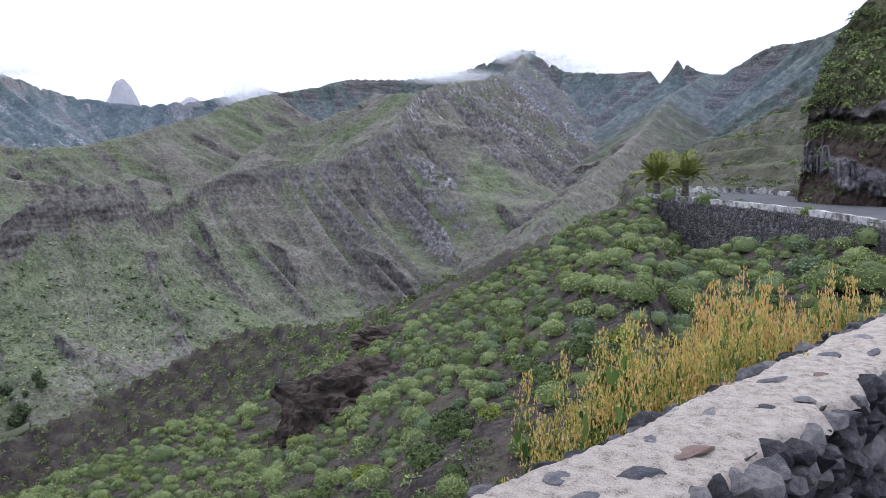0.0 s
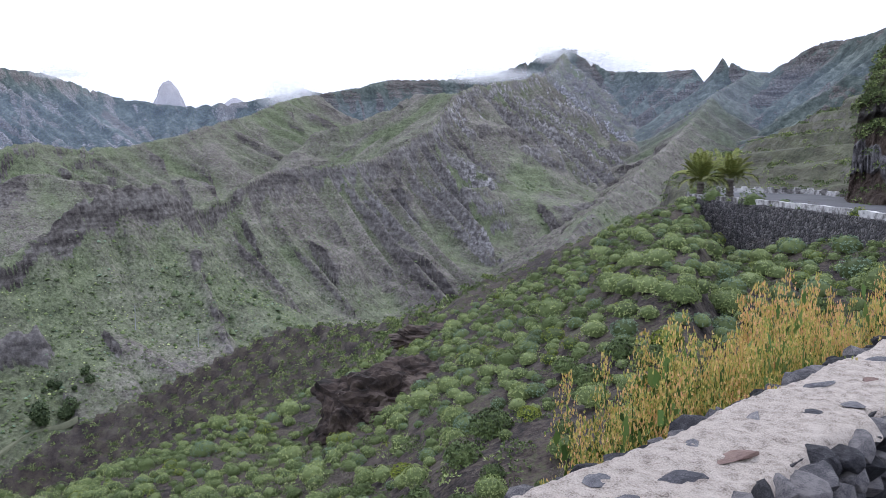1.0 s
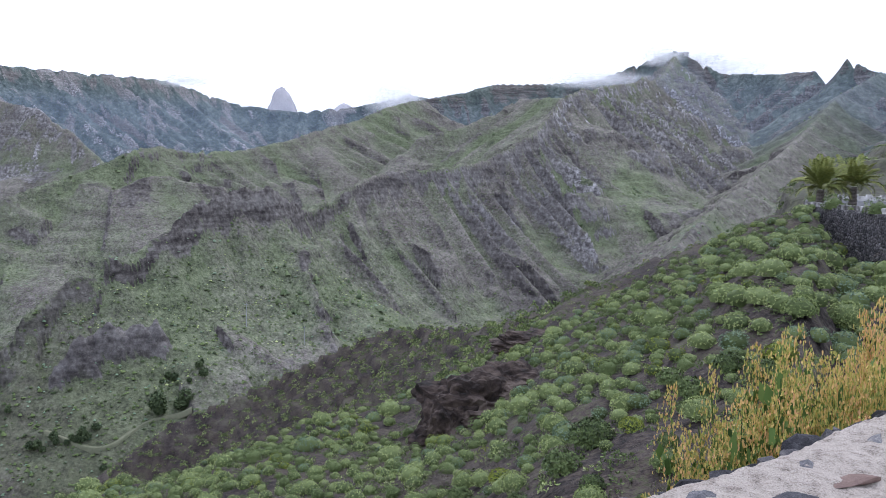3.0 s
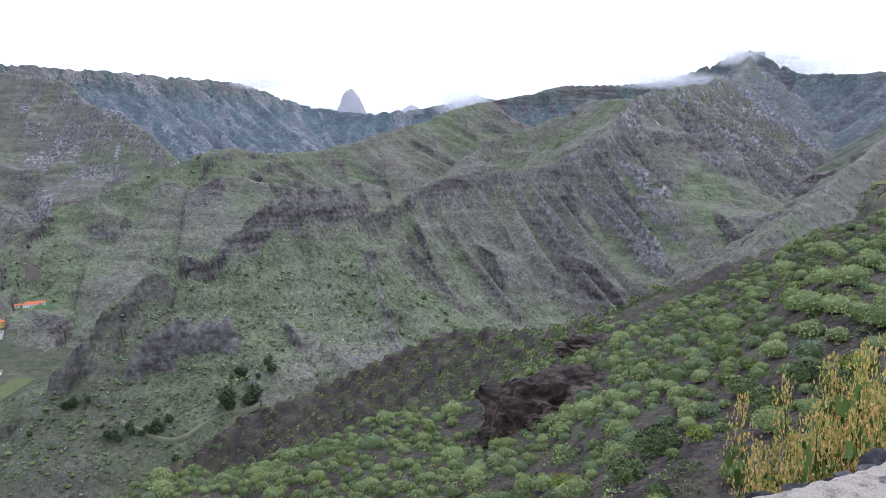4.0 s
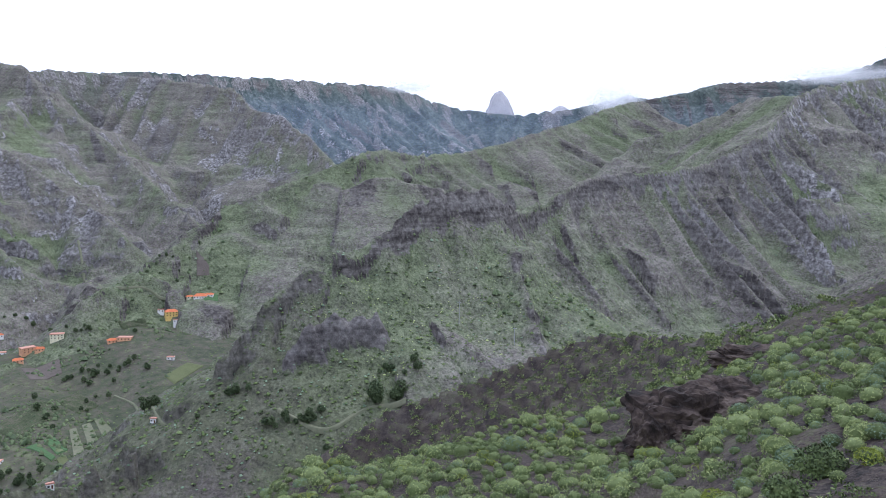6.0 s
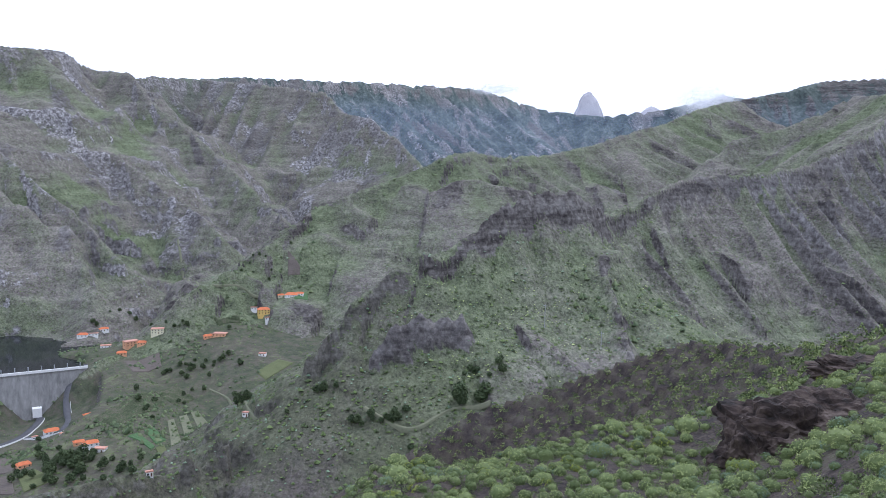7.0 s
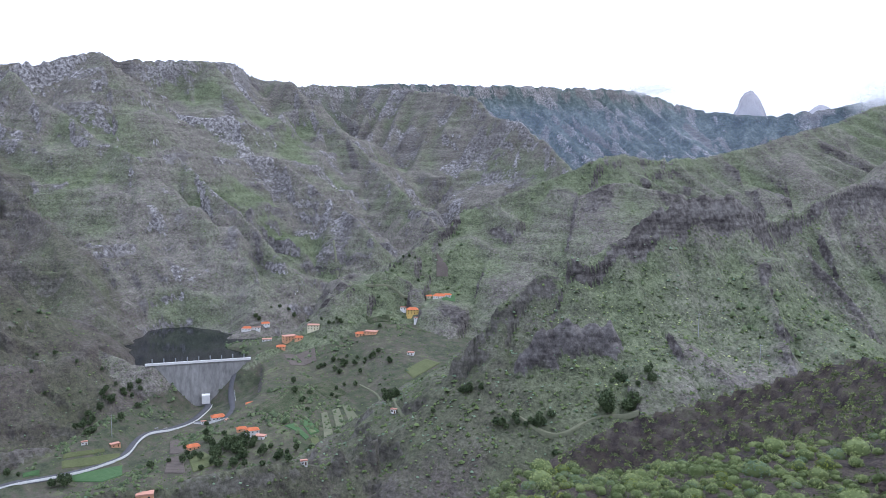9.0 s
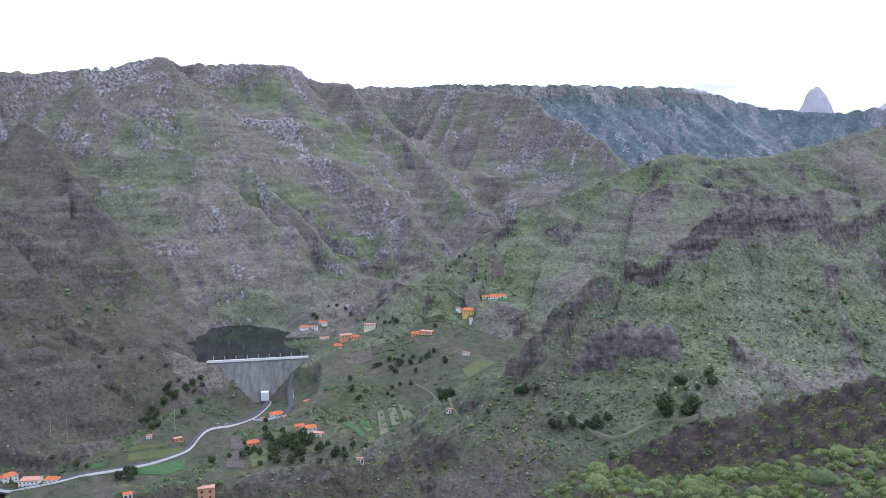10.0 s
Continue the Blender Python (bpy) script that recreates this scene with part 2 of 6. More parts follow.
def land(px, py):
    """Height of the ground and the masks of what grows on it, some doubling as haze."""
    shape = px.shape
    px, py = px.ravel().astype(np.float64), py.ravel().astype(np.float64)
    r = np.hypot(px, py)
    h = FLOOR + 0.018 * np.maximum(r - 700, 0) + 5 * fbm(px / 160, py / 160, 3)
    who = np.full(px.shape, -1)
    dist, rib = np.full(px.shape, 400.0), np.zeros(px.shape)
    far = r > 104
    for k, name in enumerate(NAMES):
        R = RIDGES[name]
        P = np.array(R["crest"])
        reach = (P[:, 2].max() - FLOOR) / R["slope"] * 1.35 + 60
        m = far & (px > P[:, 0].min() - reach) & (px < P[:, 0].max() + reach) & (py > P[:, 1].min() - reach) & (py < P[:, 1].max() + reach)
        if not m.any():
            continue
        hh, dd, rn = ridge_height(px[m], py[m], R)
        if name in ("cap", "bluff"):
            ragged = 5 * fbm(px[m] / 17, py[m] / 17, 3)
            hh = hh - 3.0 * np.maximum(dd - (8 if name == "cap" else 12) + ragged, 0) - 2.0 * np.abs(ragged)
        if name == "right":
            hh = hh - 9.0 * np.maximum(0, 13 - np.degrees(np.arctan2(px[m], py[m])))
        win = hh > h[m]
        idx = np.nonzero(m)[0][win]
        h[idx], who[idx], dist[idx], rib[idx] = hh[win], k, dd[win], rn[win]
    # the basin of the reservoir
    d, s = along(px, py, RES)
    h = np.minimum(h, WATER - 14 + np.maximum(d - 44 - 10 * fbm(px / 40, py / 40, 2), 0) * 0.8)
    d, s = along(px, py, GORGE)
    h = np.minimum(h, -281 - 0.022 * s + np.maximum(d - 16, 0) * 0.42 + np.maximum(d - 70, 0) * 3)
    for name in ("abut_left", "abut_right"):
        R = RIDGES[name]
        m = (np.abs(px - R["crest"][0][0]) < 220) & (np.abs(py - R["crest"][0][1]) < 220)
        if m.any():
            h[m] = np.maximum(h[m], np.minimum(ridge_height(px[m], py[m], R)[0], WATER + 9))
    # lava benches: broken steps in the slope
    village = who == NAMES.index("village")
    wob = 1.6 * fbm(px / 260, py / 260, 3)
    amp = np.clip(r / 700, 0.25, 1.8)
    crag = np.array([n in ("main", "spur_rocky", "spur_a", "spur_b", "spur_c", "spur_d", "spur_f", "spur_g", "sky", "spur_e") for n in NAMES] + [False])[who]
    away = sstep(8, 60, dist)
    knobs = 5 * ridged(px / 120 + 0.3 * wob, py / 120, 3) + 2.5 * ridged(px / 42, py / 42 + 0.3 * wob, 2)
    h = h + crag * away * (knobs - 4)
    for thick, spread, sharp, bias in ((27.0, 95.0, 0.82, 0.0), (11.0, 40.0, 0.78, 0.25)):
        q = h / thick + 0.9 * wob + 0.34 * fbm(px / 22, py / 22, 3)
        f = q - np.floor(q)
        g_ = np.where(f < sharp, 0.55 * f, 0.55 * sharp + (f - sharp) * (1 - 0.55 * sharp) / (1 - sharp))
        patch = sstep(0.22 + bias, 0.60 + bias, fbm(px / spread + thick, py / spread, 3) + 0.22 * crag - 0.1)
        h = h + thick * (g_ - f) * patch * sstep(200, 420, r) * np.where(village | (who < 0) | (who == NAMES.index("sky")), 0, 1)
    h = h + amp * (1.1 * fbm(px / 34, py / 34, 3) + 0.35 * ridged(px / 13, py / 13, 2)) * np.where(village | (who < 0), 0.25, 1)
    craggy = np.array([n in ("cap", "bluff") for n in NAMES] + [False])[who]
    h = h + craggy * (2.2 * ridged(px / 11, py / 11, 3) - 1.5)
    # dry-stone terraces on the dark spurs
    terr = np.array([n in ("terrace", "right") for n in NAMES] + [False])[who]
    q = h / 2.6 + 0.7 * fbm(px / 28, py / 28, 2)
    fr = q - np.floor(q)
    h = h + terr * 2.6 * 0.75 * (sstep(0.0, 0.25, fr) - fr)
    nh = near_height(px, py)
    isnear = nh > np.where(far, h, -1e9)
    h = np.maximum(nh, np.where(far, h, -1e9))
    h = SHELF_FN(px, py, h)
    # masks
    crest = sstep(22, 3, dist) * sstep(0.0, 0.6, fbm(px / 25, py / 25, 2))
    rocky = np.array([n in ("cap", "bluff") for n in NAMES] + [False])[who]
    # rock of the far ridges, spread wider there to grey them like haze
    hazy_rock = np.array([n in ("spur_rocky", "main", "spur_b", "sky") for n in NAMES] + [False])[who]
    rock = np.clip(0.7 * crest + 0.80 * sstep(0.35, 0.85, rib) * sstep(-0.25, 0.35, fbm(px / 30, py / 30, 3)) + 1.0 * rocky + 0.75 * hazy_rock * sstep(-0.1, 0.6, fbm(px / 60, py / 60, 4)), 0, 1)
    rock = np.where(village | (who < 0) | isnear, 0.0, rock)
    green = np.clip(0.55 - 0.16 * crag - 0.38 * rib + 0.45 * fbm(px / 110, py / 110, 4), 0, 1)
    # woods; on main and valley they set in with distance, standing for haze
    hazy_wooded = np.array([n in ("sky",) for n in NAMES] + [False])[who] * 0.9 + np.array([n == "main" for n in NAMES] + [False])[who] * sstep(2300, 3000, r) + np.array([n == "valley" for n in NAMES] + [False])[who] * sstep(1500, 2300, r) * 0.7
    lower = np.array([n == "centre" for n in NAMES] + [False])[who] * sstep(540, 360, py) * 0.5
    dark = lower + np.array([1.0 if n == "terrace" else 0.6 if n == "right" else 0.65 if n == "spur_e" else 0.4 if n in ("spur_d", "spur_g") else 0.0 for n in NAMES] + [0.0])[who]
    # pale rock; its spread over far ridges also brightens them as haze does
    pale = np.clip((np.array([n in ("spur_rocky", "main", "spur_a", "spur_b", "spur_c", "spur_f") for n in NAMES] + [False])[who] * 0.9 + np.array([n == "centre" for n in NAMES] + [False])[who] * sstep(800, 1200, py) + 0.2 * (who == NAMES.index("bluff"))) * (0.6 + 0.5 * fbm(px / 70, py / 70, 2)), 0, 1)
    out = dict(pale=pale, rock=rock, green=green, hazy_forest=np.clip(hazy_wooded, 0, 1), farm=(village | ((who < 0) & (r > 200))) * 1.0, near=np.where(isnear, 1.0, dark))
    return h.reshape(shape), {k: v.reshape(shape) for k, v in out.items()}


# ---- materials ----
def material(name, rough=0.9, metal=0.0):
    m = bpy.data.materials.new(name)
    m.use_nodes = True
    b = m.node_tree.nodes["Principled BSDF"]
    b.inputs["Roughness"].default_value, b.inputs["Metallic"].default_value = rough, metal
    b.inputs["Specular IOR Level"].default_value = 0.25
    return m, m.node_tree, b


def node(nt, kind, **props):
    n = nt.nodes.new(kind)
    for k, v in props.items():
        if k == "scale":
            n.inputs["Scale"].default_value = v
        elif k == "detail":
            n.inputs["Detail"].default_value = v
        elif k == "rough":
            n.inputs["Roughness"].default_value = v
    return n


def noise_tex(nt, scale, detail=4, rough=0.6, vec=None, stretch=None):
    n = node(nt, "ShaderNodeTexNoise", scale=scale, detail=detail, rough=rough)
    if vec is None:
        tc = nt.nodes.new("ShaderNodeTexCoord")
        vec = tc.outputs["Object"]
    if stretch:
        mp = nt.nodes.new("ShaderNodeMapping")
        mp.inputs["Scale"].default_value = stretch
        nt.links.new(vec, mp.inputs["Vector"])
        vec = mp.outputs["Vector"]
    nt.links.new(vec, n.inputs["Vector"])
    return n.outputs["Fac"]


def ramp(nt, fac, stops):
    n = nt.nodes.new("ShaderNodeValToRGB")
    e = n.color_ramp.elements
    e[0].position, e[0].color = stops[0][0], (*stops[0][1], 1)
    e[1].position, e[1].color = stops[-1][0], (*stops[-1][1], 1)
    for p, c in stops[1:-1]:
        k = e.new(p)
        k.color = (*c, 1)
    nt.links.new(fac, n.inputs["Fac"])
    return n.outputs["Color"]


def mixc(nt, fac, a, b, mode="MIX"):
    n = nt.nodes.new("ShaderNodeMix")
    n.data_type, n.blend_type = "RGBA", mode
    for sock, v in ((n.inputs[0], fac), (n.inputs[6], a), (n.inputs[7], b)):
        if isinstance(v, (int, float)):
            sock.default_value = v
        elif isinstance(v, tuple):
            sock.default_value = (*v, 1)
        else:
            nt.links.new(v, sock)
    return n.outputs[2]


def mathn(nt, op, a, b=0.0, clamp=False):
    n = nt.nodes.new("ShaderNodeMath")
    n.operation, n.use_clamp = op, clamp
    for sock, v in ((n.inputs[0], a), (n.inputs[1], b)):
        if isinstance(v, (int, float)):
            sock.default_value = v
        else:
            nt.links.new(v, sock)
    return n.outputs[0]


def attr(nt, name):
    n = nt.nodes.new("ShaderNodeAttribute")
    n.attribute_name = name
    return n.outputs["Fac"]


def bump(nt, b, height, strength=0.5, dist=0.1):
    n = nt.nodes.new("ShaderNodeBump")
    n.inputs["Strength"].default_value, n.inputs["Distance"].default_value = strength, dist
    nt.links.new(height, n.inputs["Height"])
    nt.links.new(n.outputs["Normal"], b.inputs["Normal"])


def simple(name, stops, scale, rough=0.9, bump_s=0.4, dist=0.02, stretch=None, metal=0.0, per_object=0.0, per_island=0.0):
    """A surface with grain at two scales; stops run over the grain."""
    m, nt, b = material(name, rough, metal)
    f1 = noise_tex(nt, scale, 6, 0.65, stretch=stretch)
    f2 = noise_tex(nt, scale * 0.13, 3, 0.5, stretch=stretch)
    f = mathn(nt, "ADD", mathn(nt, "MULTIPLY", f1, 0.6), mathn(nt, "MULTIPLY", f2, 0.4))
    if per_object:
        oi = nt.nodes.new("ShaderNodeObjectInfo")
        f = mathn(nt, "ADD", f, mathn(nt, "MULTIPLY", mathn(nt, "SUBTRACT", oi.outputs["Random"], 0.5), per_object))
    if per_island:
        ge = nt.nodes.new("ShaderNodeNewGeometry")
        f = mathn(nt, "ADD", f, mathn(nt, "MULTIPLY", mathn(nt, "SUBTRACT", ge.outputs["Random Per Island"], 0.5), per_island))
    nt.links.new(ramp(nt, f, stops), b.inputs["Base Color"])
    if bump_s:
        bump(nt, b, f1, bump_s, dist)
    return m


def leafy(name, stops, scale, per_object=0.25, per_island=0.5, trans=0.25):
    m = simple(name, stops, scale, 0.75, 0, per_object=per_object, per_island=per_island)
    b = m.node_tree.nodes["Principled BSDF"]
    b.inputs["Subsurface Weight"].default_value = 0.0
    return m


# mountain ground: grass, dry scrub, bare rock, haze-tinted woods and tilled fields, chosen by what grows where
M_GROUND, nt, b = material("mountain_ground", 0.95)
fine = noise_tex(nt, 0.55, 5, 0.7)
mid = noise_tex(nt, 0.085, 6, 0.65)
broad = noise_tex(nt, 0.011, 5, 0.6)
speck = noise_tex(nt, 0.30, 3, 0.8)
strata = noise_tex(nt, 0.10, 5, 0.65, stretch=(0.10, 0.10, 1.0))
clump = node(nt, "ShaderNodeTexVoronoi", scale=0.36)
nt.links.new(nt.nodes.new("ShaderNodeTexCoord").outputs["Object"], clump.inputs["Vector"])
rubble = noise_tex(nt, 0.20, 4, 0.75)
grain = mathn(nt, "ADD", mathn(nt, "ADD", mathn(nt, "MULTIPLY", fine, 0.34), mathn(nt, "MULTIPLY", rubble, 0.28)), mathn(nt, "ADD", mathn(nt, "MULTIPLY", mid, 0.18), mathn(nt, "MULTIPLY", strata, 0.20)))
dry = ramp(nt, grain, [(0.41, (0.040, 0.035, 0.032)), (0.475, (0.116, 0.102, 0.092)), (0.53, (0.176, 0.161, 0.140)), (0.60, (0.262, 0.246, 0.216))])
lush = ramp(nt, grain, [(0.41, (0.028, 0.036, 0.020)), (0.475, (0.090, 0.107, 0.060)), (0.53, (0.140, 0.163, 0.094)), (0.60, (0.215, 0.238, 0.146))])
gm = mathn(nt, "ADD", attr(nt, "green"), mathn(nt, "MULTIPLY", mathn(nt, "SUBTRACT", mathn(nt, "ADD", broad, mathn(nt, "MULTIPLY", mid, 0.5)), 0.75), 1.6))
gm = mathn(nt, "SUBTRACT", mathn(nt, "MULTIPLY", gm, 1.35), 0.22, True)
col = mixc(nt, gm, dry, lush)
tuft = ramp(nt, clump.outputs["Distance"], [(0.15, (0.018, 0.025, 0.012)), (0.8, (0.110, 0.135, 0.066))])
col = mixc(nt, mathn(nt, "MULTIPLY", mathn(nt, "GREATER_THAN", speck, 0.545), 0.65), col, tuft)
rockc = ramp(nt, mathn(nt, "ADD", mathn(nt, "MULTIPLY", noise_tex(nt, 0.22, 8, 0.7), 0.55), mathn(nt, "MULTIPLY", strata, 0.45)),
             [(0.40, (0.022, 0.019, 0.018)), (0.47, (0.060, 0.053, 0.049)), (0.53, (0.105, 0.096, 0.088)), (0.62, (0.200, 0.188, 0.172))])
# paler rock of the far ridges, part of its lightness standing for haze
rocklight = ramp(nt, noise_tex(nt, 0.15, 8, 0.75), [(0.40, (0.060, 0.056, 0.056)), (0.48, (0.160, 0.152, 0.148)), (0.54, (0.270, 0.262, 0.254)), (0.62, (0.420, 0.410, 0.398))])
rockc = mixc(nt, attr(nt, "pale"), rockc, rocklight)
rm = mathn(nt, "ADD", attr(nt, "rock"), mathn(nt, "ADD", mathn(nt, "MULTIPLY", mathn(nt, "SUBTRACT", mid, 0.5), 1.3), mathn(nt, "MULTIPLY", mathn(nt, "SUBTRACT", rubble, 0.5), 1.8)))
rm = mathn(nt, "MULTIPLY", mathn(nt, "MULTIPLY", mathn(nt, "SUBTRACT", rm, 0.52), 5.0, True), mathn(nt, "SUBTRACT", 1.0, mathn(nt, "MULTIPLY", attr(nt, "near"), 0.85)))
# cool green of the woods, the blue of distance haze mixed into it
hazy_wood = ramp(nt, mathn(nt, "ADD", mathn(nt, "MULTIPLY", noise_tex(nt, 0.07, 6, 0.75), 0.6), mathn(nt, "MULTIPLY", broad, 0.4)),
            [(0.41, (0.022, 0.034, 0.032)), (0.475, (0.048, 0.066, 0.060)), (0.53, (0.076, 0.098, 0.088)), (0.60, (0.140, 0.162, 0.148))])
col = mixc(nt, attr(nt, "hazy_forest"), col, hazy_wood)
farm = ramp(nt, mathn(nt, "ADD", mathn(nt, "MULTIPLY", mid, 0.6), mathn(nt, "MULTIPLY", broad, 0.4)),
            [(0.38, (0.026, 0.035, 0.019)), (0.47, (0.055, 0.066, 0.035)), (0.54, (0.075, 0.064, 0.050)), (0.64, (0.110, 0.124, 0.062))])
col = mixc(nt, mathn(nt, "MULTIPLY", attr(nt, "farm"), 0.85), col, farm)
soil = ramp(nt, mathn(nt, "ADD", mathn(nt, "MULTIPLY", noise_tex(nt, 3.5, 7, 0.75), 0.6), mathn(nt, "MULTIPLY", noise_tex(nt, 0.22, 4, 0.6), 0.4)),
            [(0.40, (0.010, 0.009, 0.008)), (0.47, (0.032, 0.025, 0.022)), (0.53, (0.068, 0.052, 0.043)), (0.58, (0.055, 0.060, 0.030)), (0.66, (0.140, 0.120, 0.092))])
col = mixc(nt, attr(nt, "near"), col, soil)
col = mixc(nt, rm, col, rockc)
nt.links.new(col, b.inputs["Base Color"])
bump(nt, b, mathn(nt, "ADD", mathn(nt, "MULTIPLY", mid, 0.8), mathn(nt, "ADD", mathn(nt, "MULTIPLY", fine, 0.3), mathn(nt, "MULTIPLY", strata, 0.35))), 0.7, 2.5)

M_ROCK = simple("basalt_cliff", [(0.3, (0.020, 0.016, 0.015)), (0.45, (0.070, 0.052, 0.045)), (0.56, (0.130, 0.105, 0.092)), (0.72, (0.260, 0.235, 0.215))], 0.9, 0.9, 1.0, 0.5)
M_BROWNROCK = simple("weathered_brown_rock", [(0.38, (0.008, 0.007, 0.006)), (0.46, (0.034, 0.025, 0.021)), (0.54, (0.072, 0.053, 0.043)), (0.66, (0.150, 0.120, 0.098))], 3.0, 0.95, 1.0, 0.25)
M_TOWER = simple("pale_distant_rock", [(0.36, (0.20, 0.20, 0.215)), (0.5, (0.36, 0.35, 0.365)), (0.62, (0.55, 0.535, 0.54))], 0.05, 0.95, 0.8, 6.0, stretch=(1, 1, 0.4))
M_MORTAR = simple("rough_pale_mortar", [(0.37, (0.15, 0.122, 0.100)), (0.43, (0.37, 0.315, 0.265)), (0.52, (0.53, 0.462, 0.395)), (0.66, (0.66, 0.595, 0.52))], 150.0, 0.95, 1.0, 0.02)
M_STONE = simple("dark_wall_stone", [(0.36, (0.012, 0.012, 0.014)), (0.46, (0.036, 0.035, 0.040)), (0.56, (0.080, 0.077, 0.082)), (0.68, (0.190, 0.175, 0.170))], 40.0, 0.8, 0.9, 0.012, per_object=0.35)
M_RUBBLE = simple("dark_rubble_stone", [(0.30, (0.020, 0.019, 0.020)), (0.50, (0.060, 0.057, 0.058)), (0.66, (0.115, 0.108, 0.104)), (0.8, (0.19, 0.18, 0.17))], 3.0, 0.9, 0.8, 0.05, per_object=0.3, per_island=0.35)
M_WHITEWASH = simple("weathered_whitewash", [(0.38, (0.07, 0.065, 0.06)), (0.46, (0.22, 0.21, 0.20)), (0.53, (0.48, 0.47, 0.45)), (0.64, (0.66, 0.65, 0.62))], 1.6, 0.9, 0.4, 0.02)
M_ASPHALT = simple("grey_asphalt", [(0.35, (0.055, 0.056, 0.060)), (0.65, (0.105, 0.106, 0.112))], 1.6, 0.9, 0.3, 0.01)
M_CONCRETE = simple("stained_dam_concrete", [(0.30, (0.10, 0.10, 0.095)), (0.48, (0.22, 0.215, 0.20)), (0.70, (0.33, 0.325, 0.305))], 0.25, 0.9, 0.2, 0.1, stretch=(1, 1, 0.12))
M_EUPH = leafy("pale_green_succulent_leaf", [(0.05, (0.050, 0.078, 0.026)), (0.35, (0.140, 0.184, 0.060)), (0.6, (0.255, 0.308, 0.110)), (0.95, (0.410, 0.450, 0.200))], 1.2)
M_BLUE = leafy("blue_green_leaf", [(0.10, (0.045, 0.072, 0.042)), (0.5, (0.130, 0.190, 0.116)), (0.9, (0.235, 0.305, 0.205))], 1.2)
M_BUSH = leafy("dark_green_leaf", [(0.10, (0.030, 0.045, 0.016)), (0.5, (0.080, 0.115, 0.036)), (0.9, (0.170, 0.215, 0.080))], 1.2)
M_YELLOW = leafy("yellow_green_leaf", [(0.10, (0.085, 0.110, 0.014)), (0.5, (0.200, 0.240, 0.035)), (0.9, (0.330, 0.370, 0.075))], 1.2)
M_DRY = leafy("dry_grey_twig", [(0.10, (0.050, 0.040, 0.032)), (0.5, (0.125, 0.105, 0.085)), (0.9, (0.230, 0.200, 0.160))], 2.0)
M_BARK = simple("grey_brown_bark", [(0.3, (0.06, 0.05, 0.042)), (0.7, (0.21, 0.185, 0.16))], 14.0, 0.9, 0.6, 0.01)
M_FLOWER = leafy("orange_yellow_seed_head", [(0.05, (0.190, 0.250, 0.060)), (0.35, (0.470, 0.420, 0.110)), (0.65, (0.640, 0.450, 0.160)), (0.95, (0.680, 0.380, 0.190))], 4.0, 0.35, 0.9)
M_LEAF = leafy("fresh_green_leaf", [(0.1, (0.035, 0.075, 0.018)), (0.5, (0.095, 0.165, 0.040)), (0.9, (0.190, 0.270, 0.075))], 6.0)
M_PALM = leafy("palm_leaflet", [(0.1, (0.085, 0.110, 0.028)), (0.5, (0.200, 0.225, 0.062)), (0.9, (0.340, 0.340, 0.115))], 3.0)
M_AGAVE = leafy("grey_green_agave_leaf", [(0.1, (0.12, 0.17, 0.13)), (0.9, (0.30, 0.36, 0.30))], 5.0)
M_PINE = leafy("dark_tree_foliage", [(0.1, (0.026, 0.042, 0.020)), (0.5, (0.064, 0.092, 0.040)), (0.9, (0.130, 0.165, 0.075))], 0.4)

M_RUBBLEWALL, nt, b = material("rubble_masonry", 0.95)
vo = node(nt, "ShaderNodeTexVoronoi", scale=3.2)
vo.feature = "DISTANCE_TO_EDGE"
vc = node(nt, "ShaderNodeTexVoronoi", scale=3.2)
tco = nt.nodes.new("ShaderNodeTexCoord")
nt.links.new(tco.outputs["Object"], vo.inputs["Vector"])
nt.links.new(tco.outputs["Object"], vc.inputs["Vector"])
stone_c = ramp(nt, vc.outputs["Color"], [(0.1, (0.045, 0.043, 0.045)), (0.5, (0.090, 0.085, 0.085)), (0.9, (0.170, 0.160, 0.155))])
nt.links.new(mixc(nt, mathn(nt, "GREATER_THAN", vo.outputs["Distance"], 0.03), (0.022, 0.020, 0.019), stone_c), b.inputs["Base Color"])
bump(nt, b, vo.outputs["Distance"], 1.0, 0.3)


def plain(name, c, rough=0.85, scale=0.6, vary=0.18):
    return simple(name, [(0.3, tuple(v * (1 - vary) for v in c)), (0.7, tuple(min(v * (1 + vary), 0.9) for v in c))], scale, rough, 0.15, 0.02)


M_EDGE = plain("stained_roadside_concrete", (0.50, 0.50, 0.48))
M_PLASTER = plain("white_plaster", (0.72, 0.71, 0.68), vary=0.1)
M_PEACH = plain("peach_plaster", (0.62, 0.34, 0.20))
M_OCHRE = plain("ochre_plaster", (0.66, 0.46, 0.16))
M_CREAM = plain("cream_plaster", (0.66, 0.62, 0.44))
M_TILE = plain("orange_roof_tile", (0.50, 0.15, 0.065), scale=2.0, vary=0.3)
M_PINKROOF = plain("pale_red_roof", (0.50, 0.26, 0.19), scale=2.0)
M_WINDOW = plain("dark_window_glass", (0.03, 0.035, 0.04), 0.15)
M_DOORWOOD = plain("brown_door_wood", (0.11, 0.06, 0.035))
M_FIELD_G = simple("young_green_crop", [(0.3, (0.045, 0.095, 0.038)), (0.7, (0.080, 0.145, 0.058))], 0.8, 0.9, 0.5, 0.3)
M_FIELD_L = simple("pale_dry_grass_terrace", [(0.3, (0.095, 0.105, 0.060)), (0.7, (0.175, 0.175, 0.115))], 0.35, 0.9, 0.5, 0.3)
M_FIELD_Y = simple("yellow_green_crop", [(0.3, (0.070, 0.085, 0.034)), (0.7, (0.125, 0.138, 0.062))], 0.5, 0.9, 0.5, 0.3)
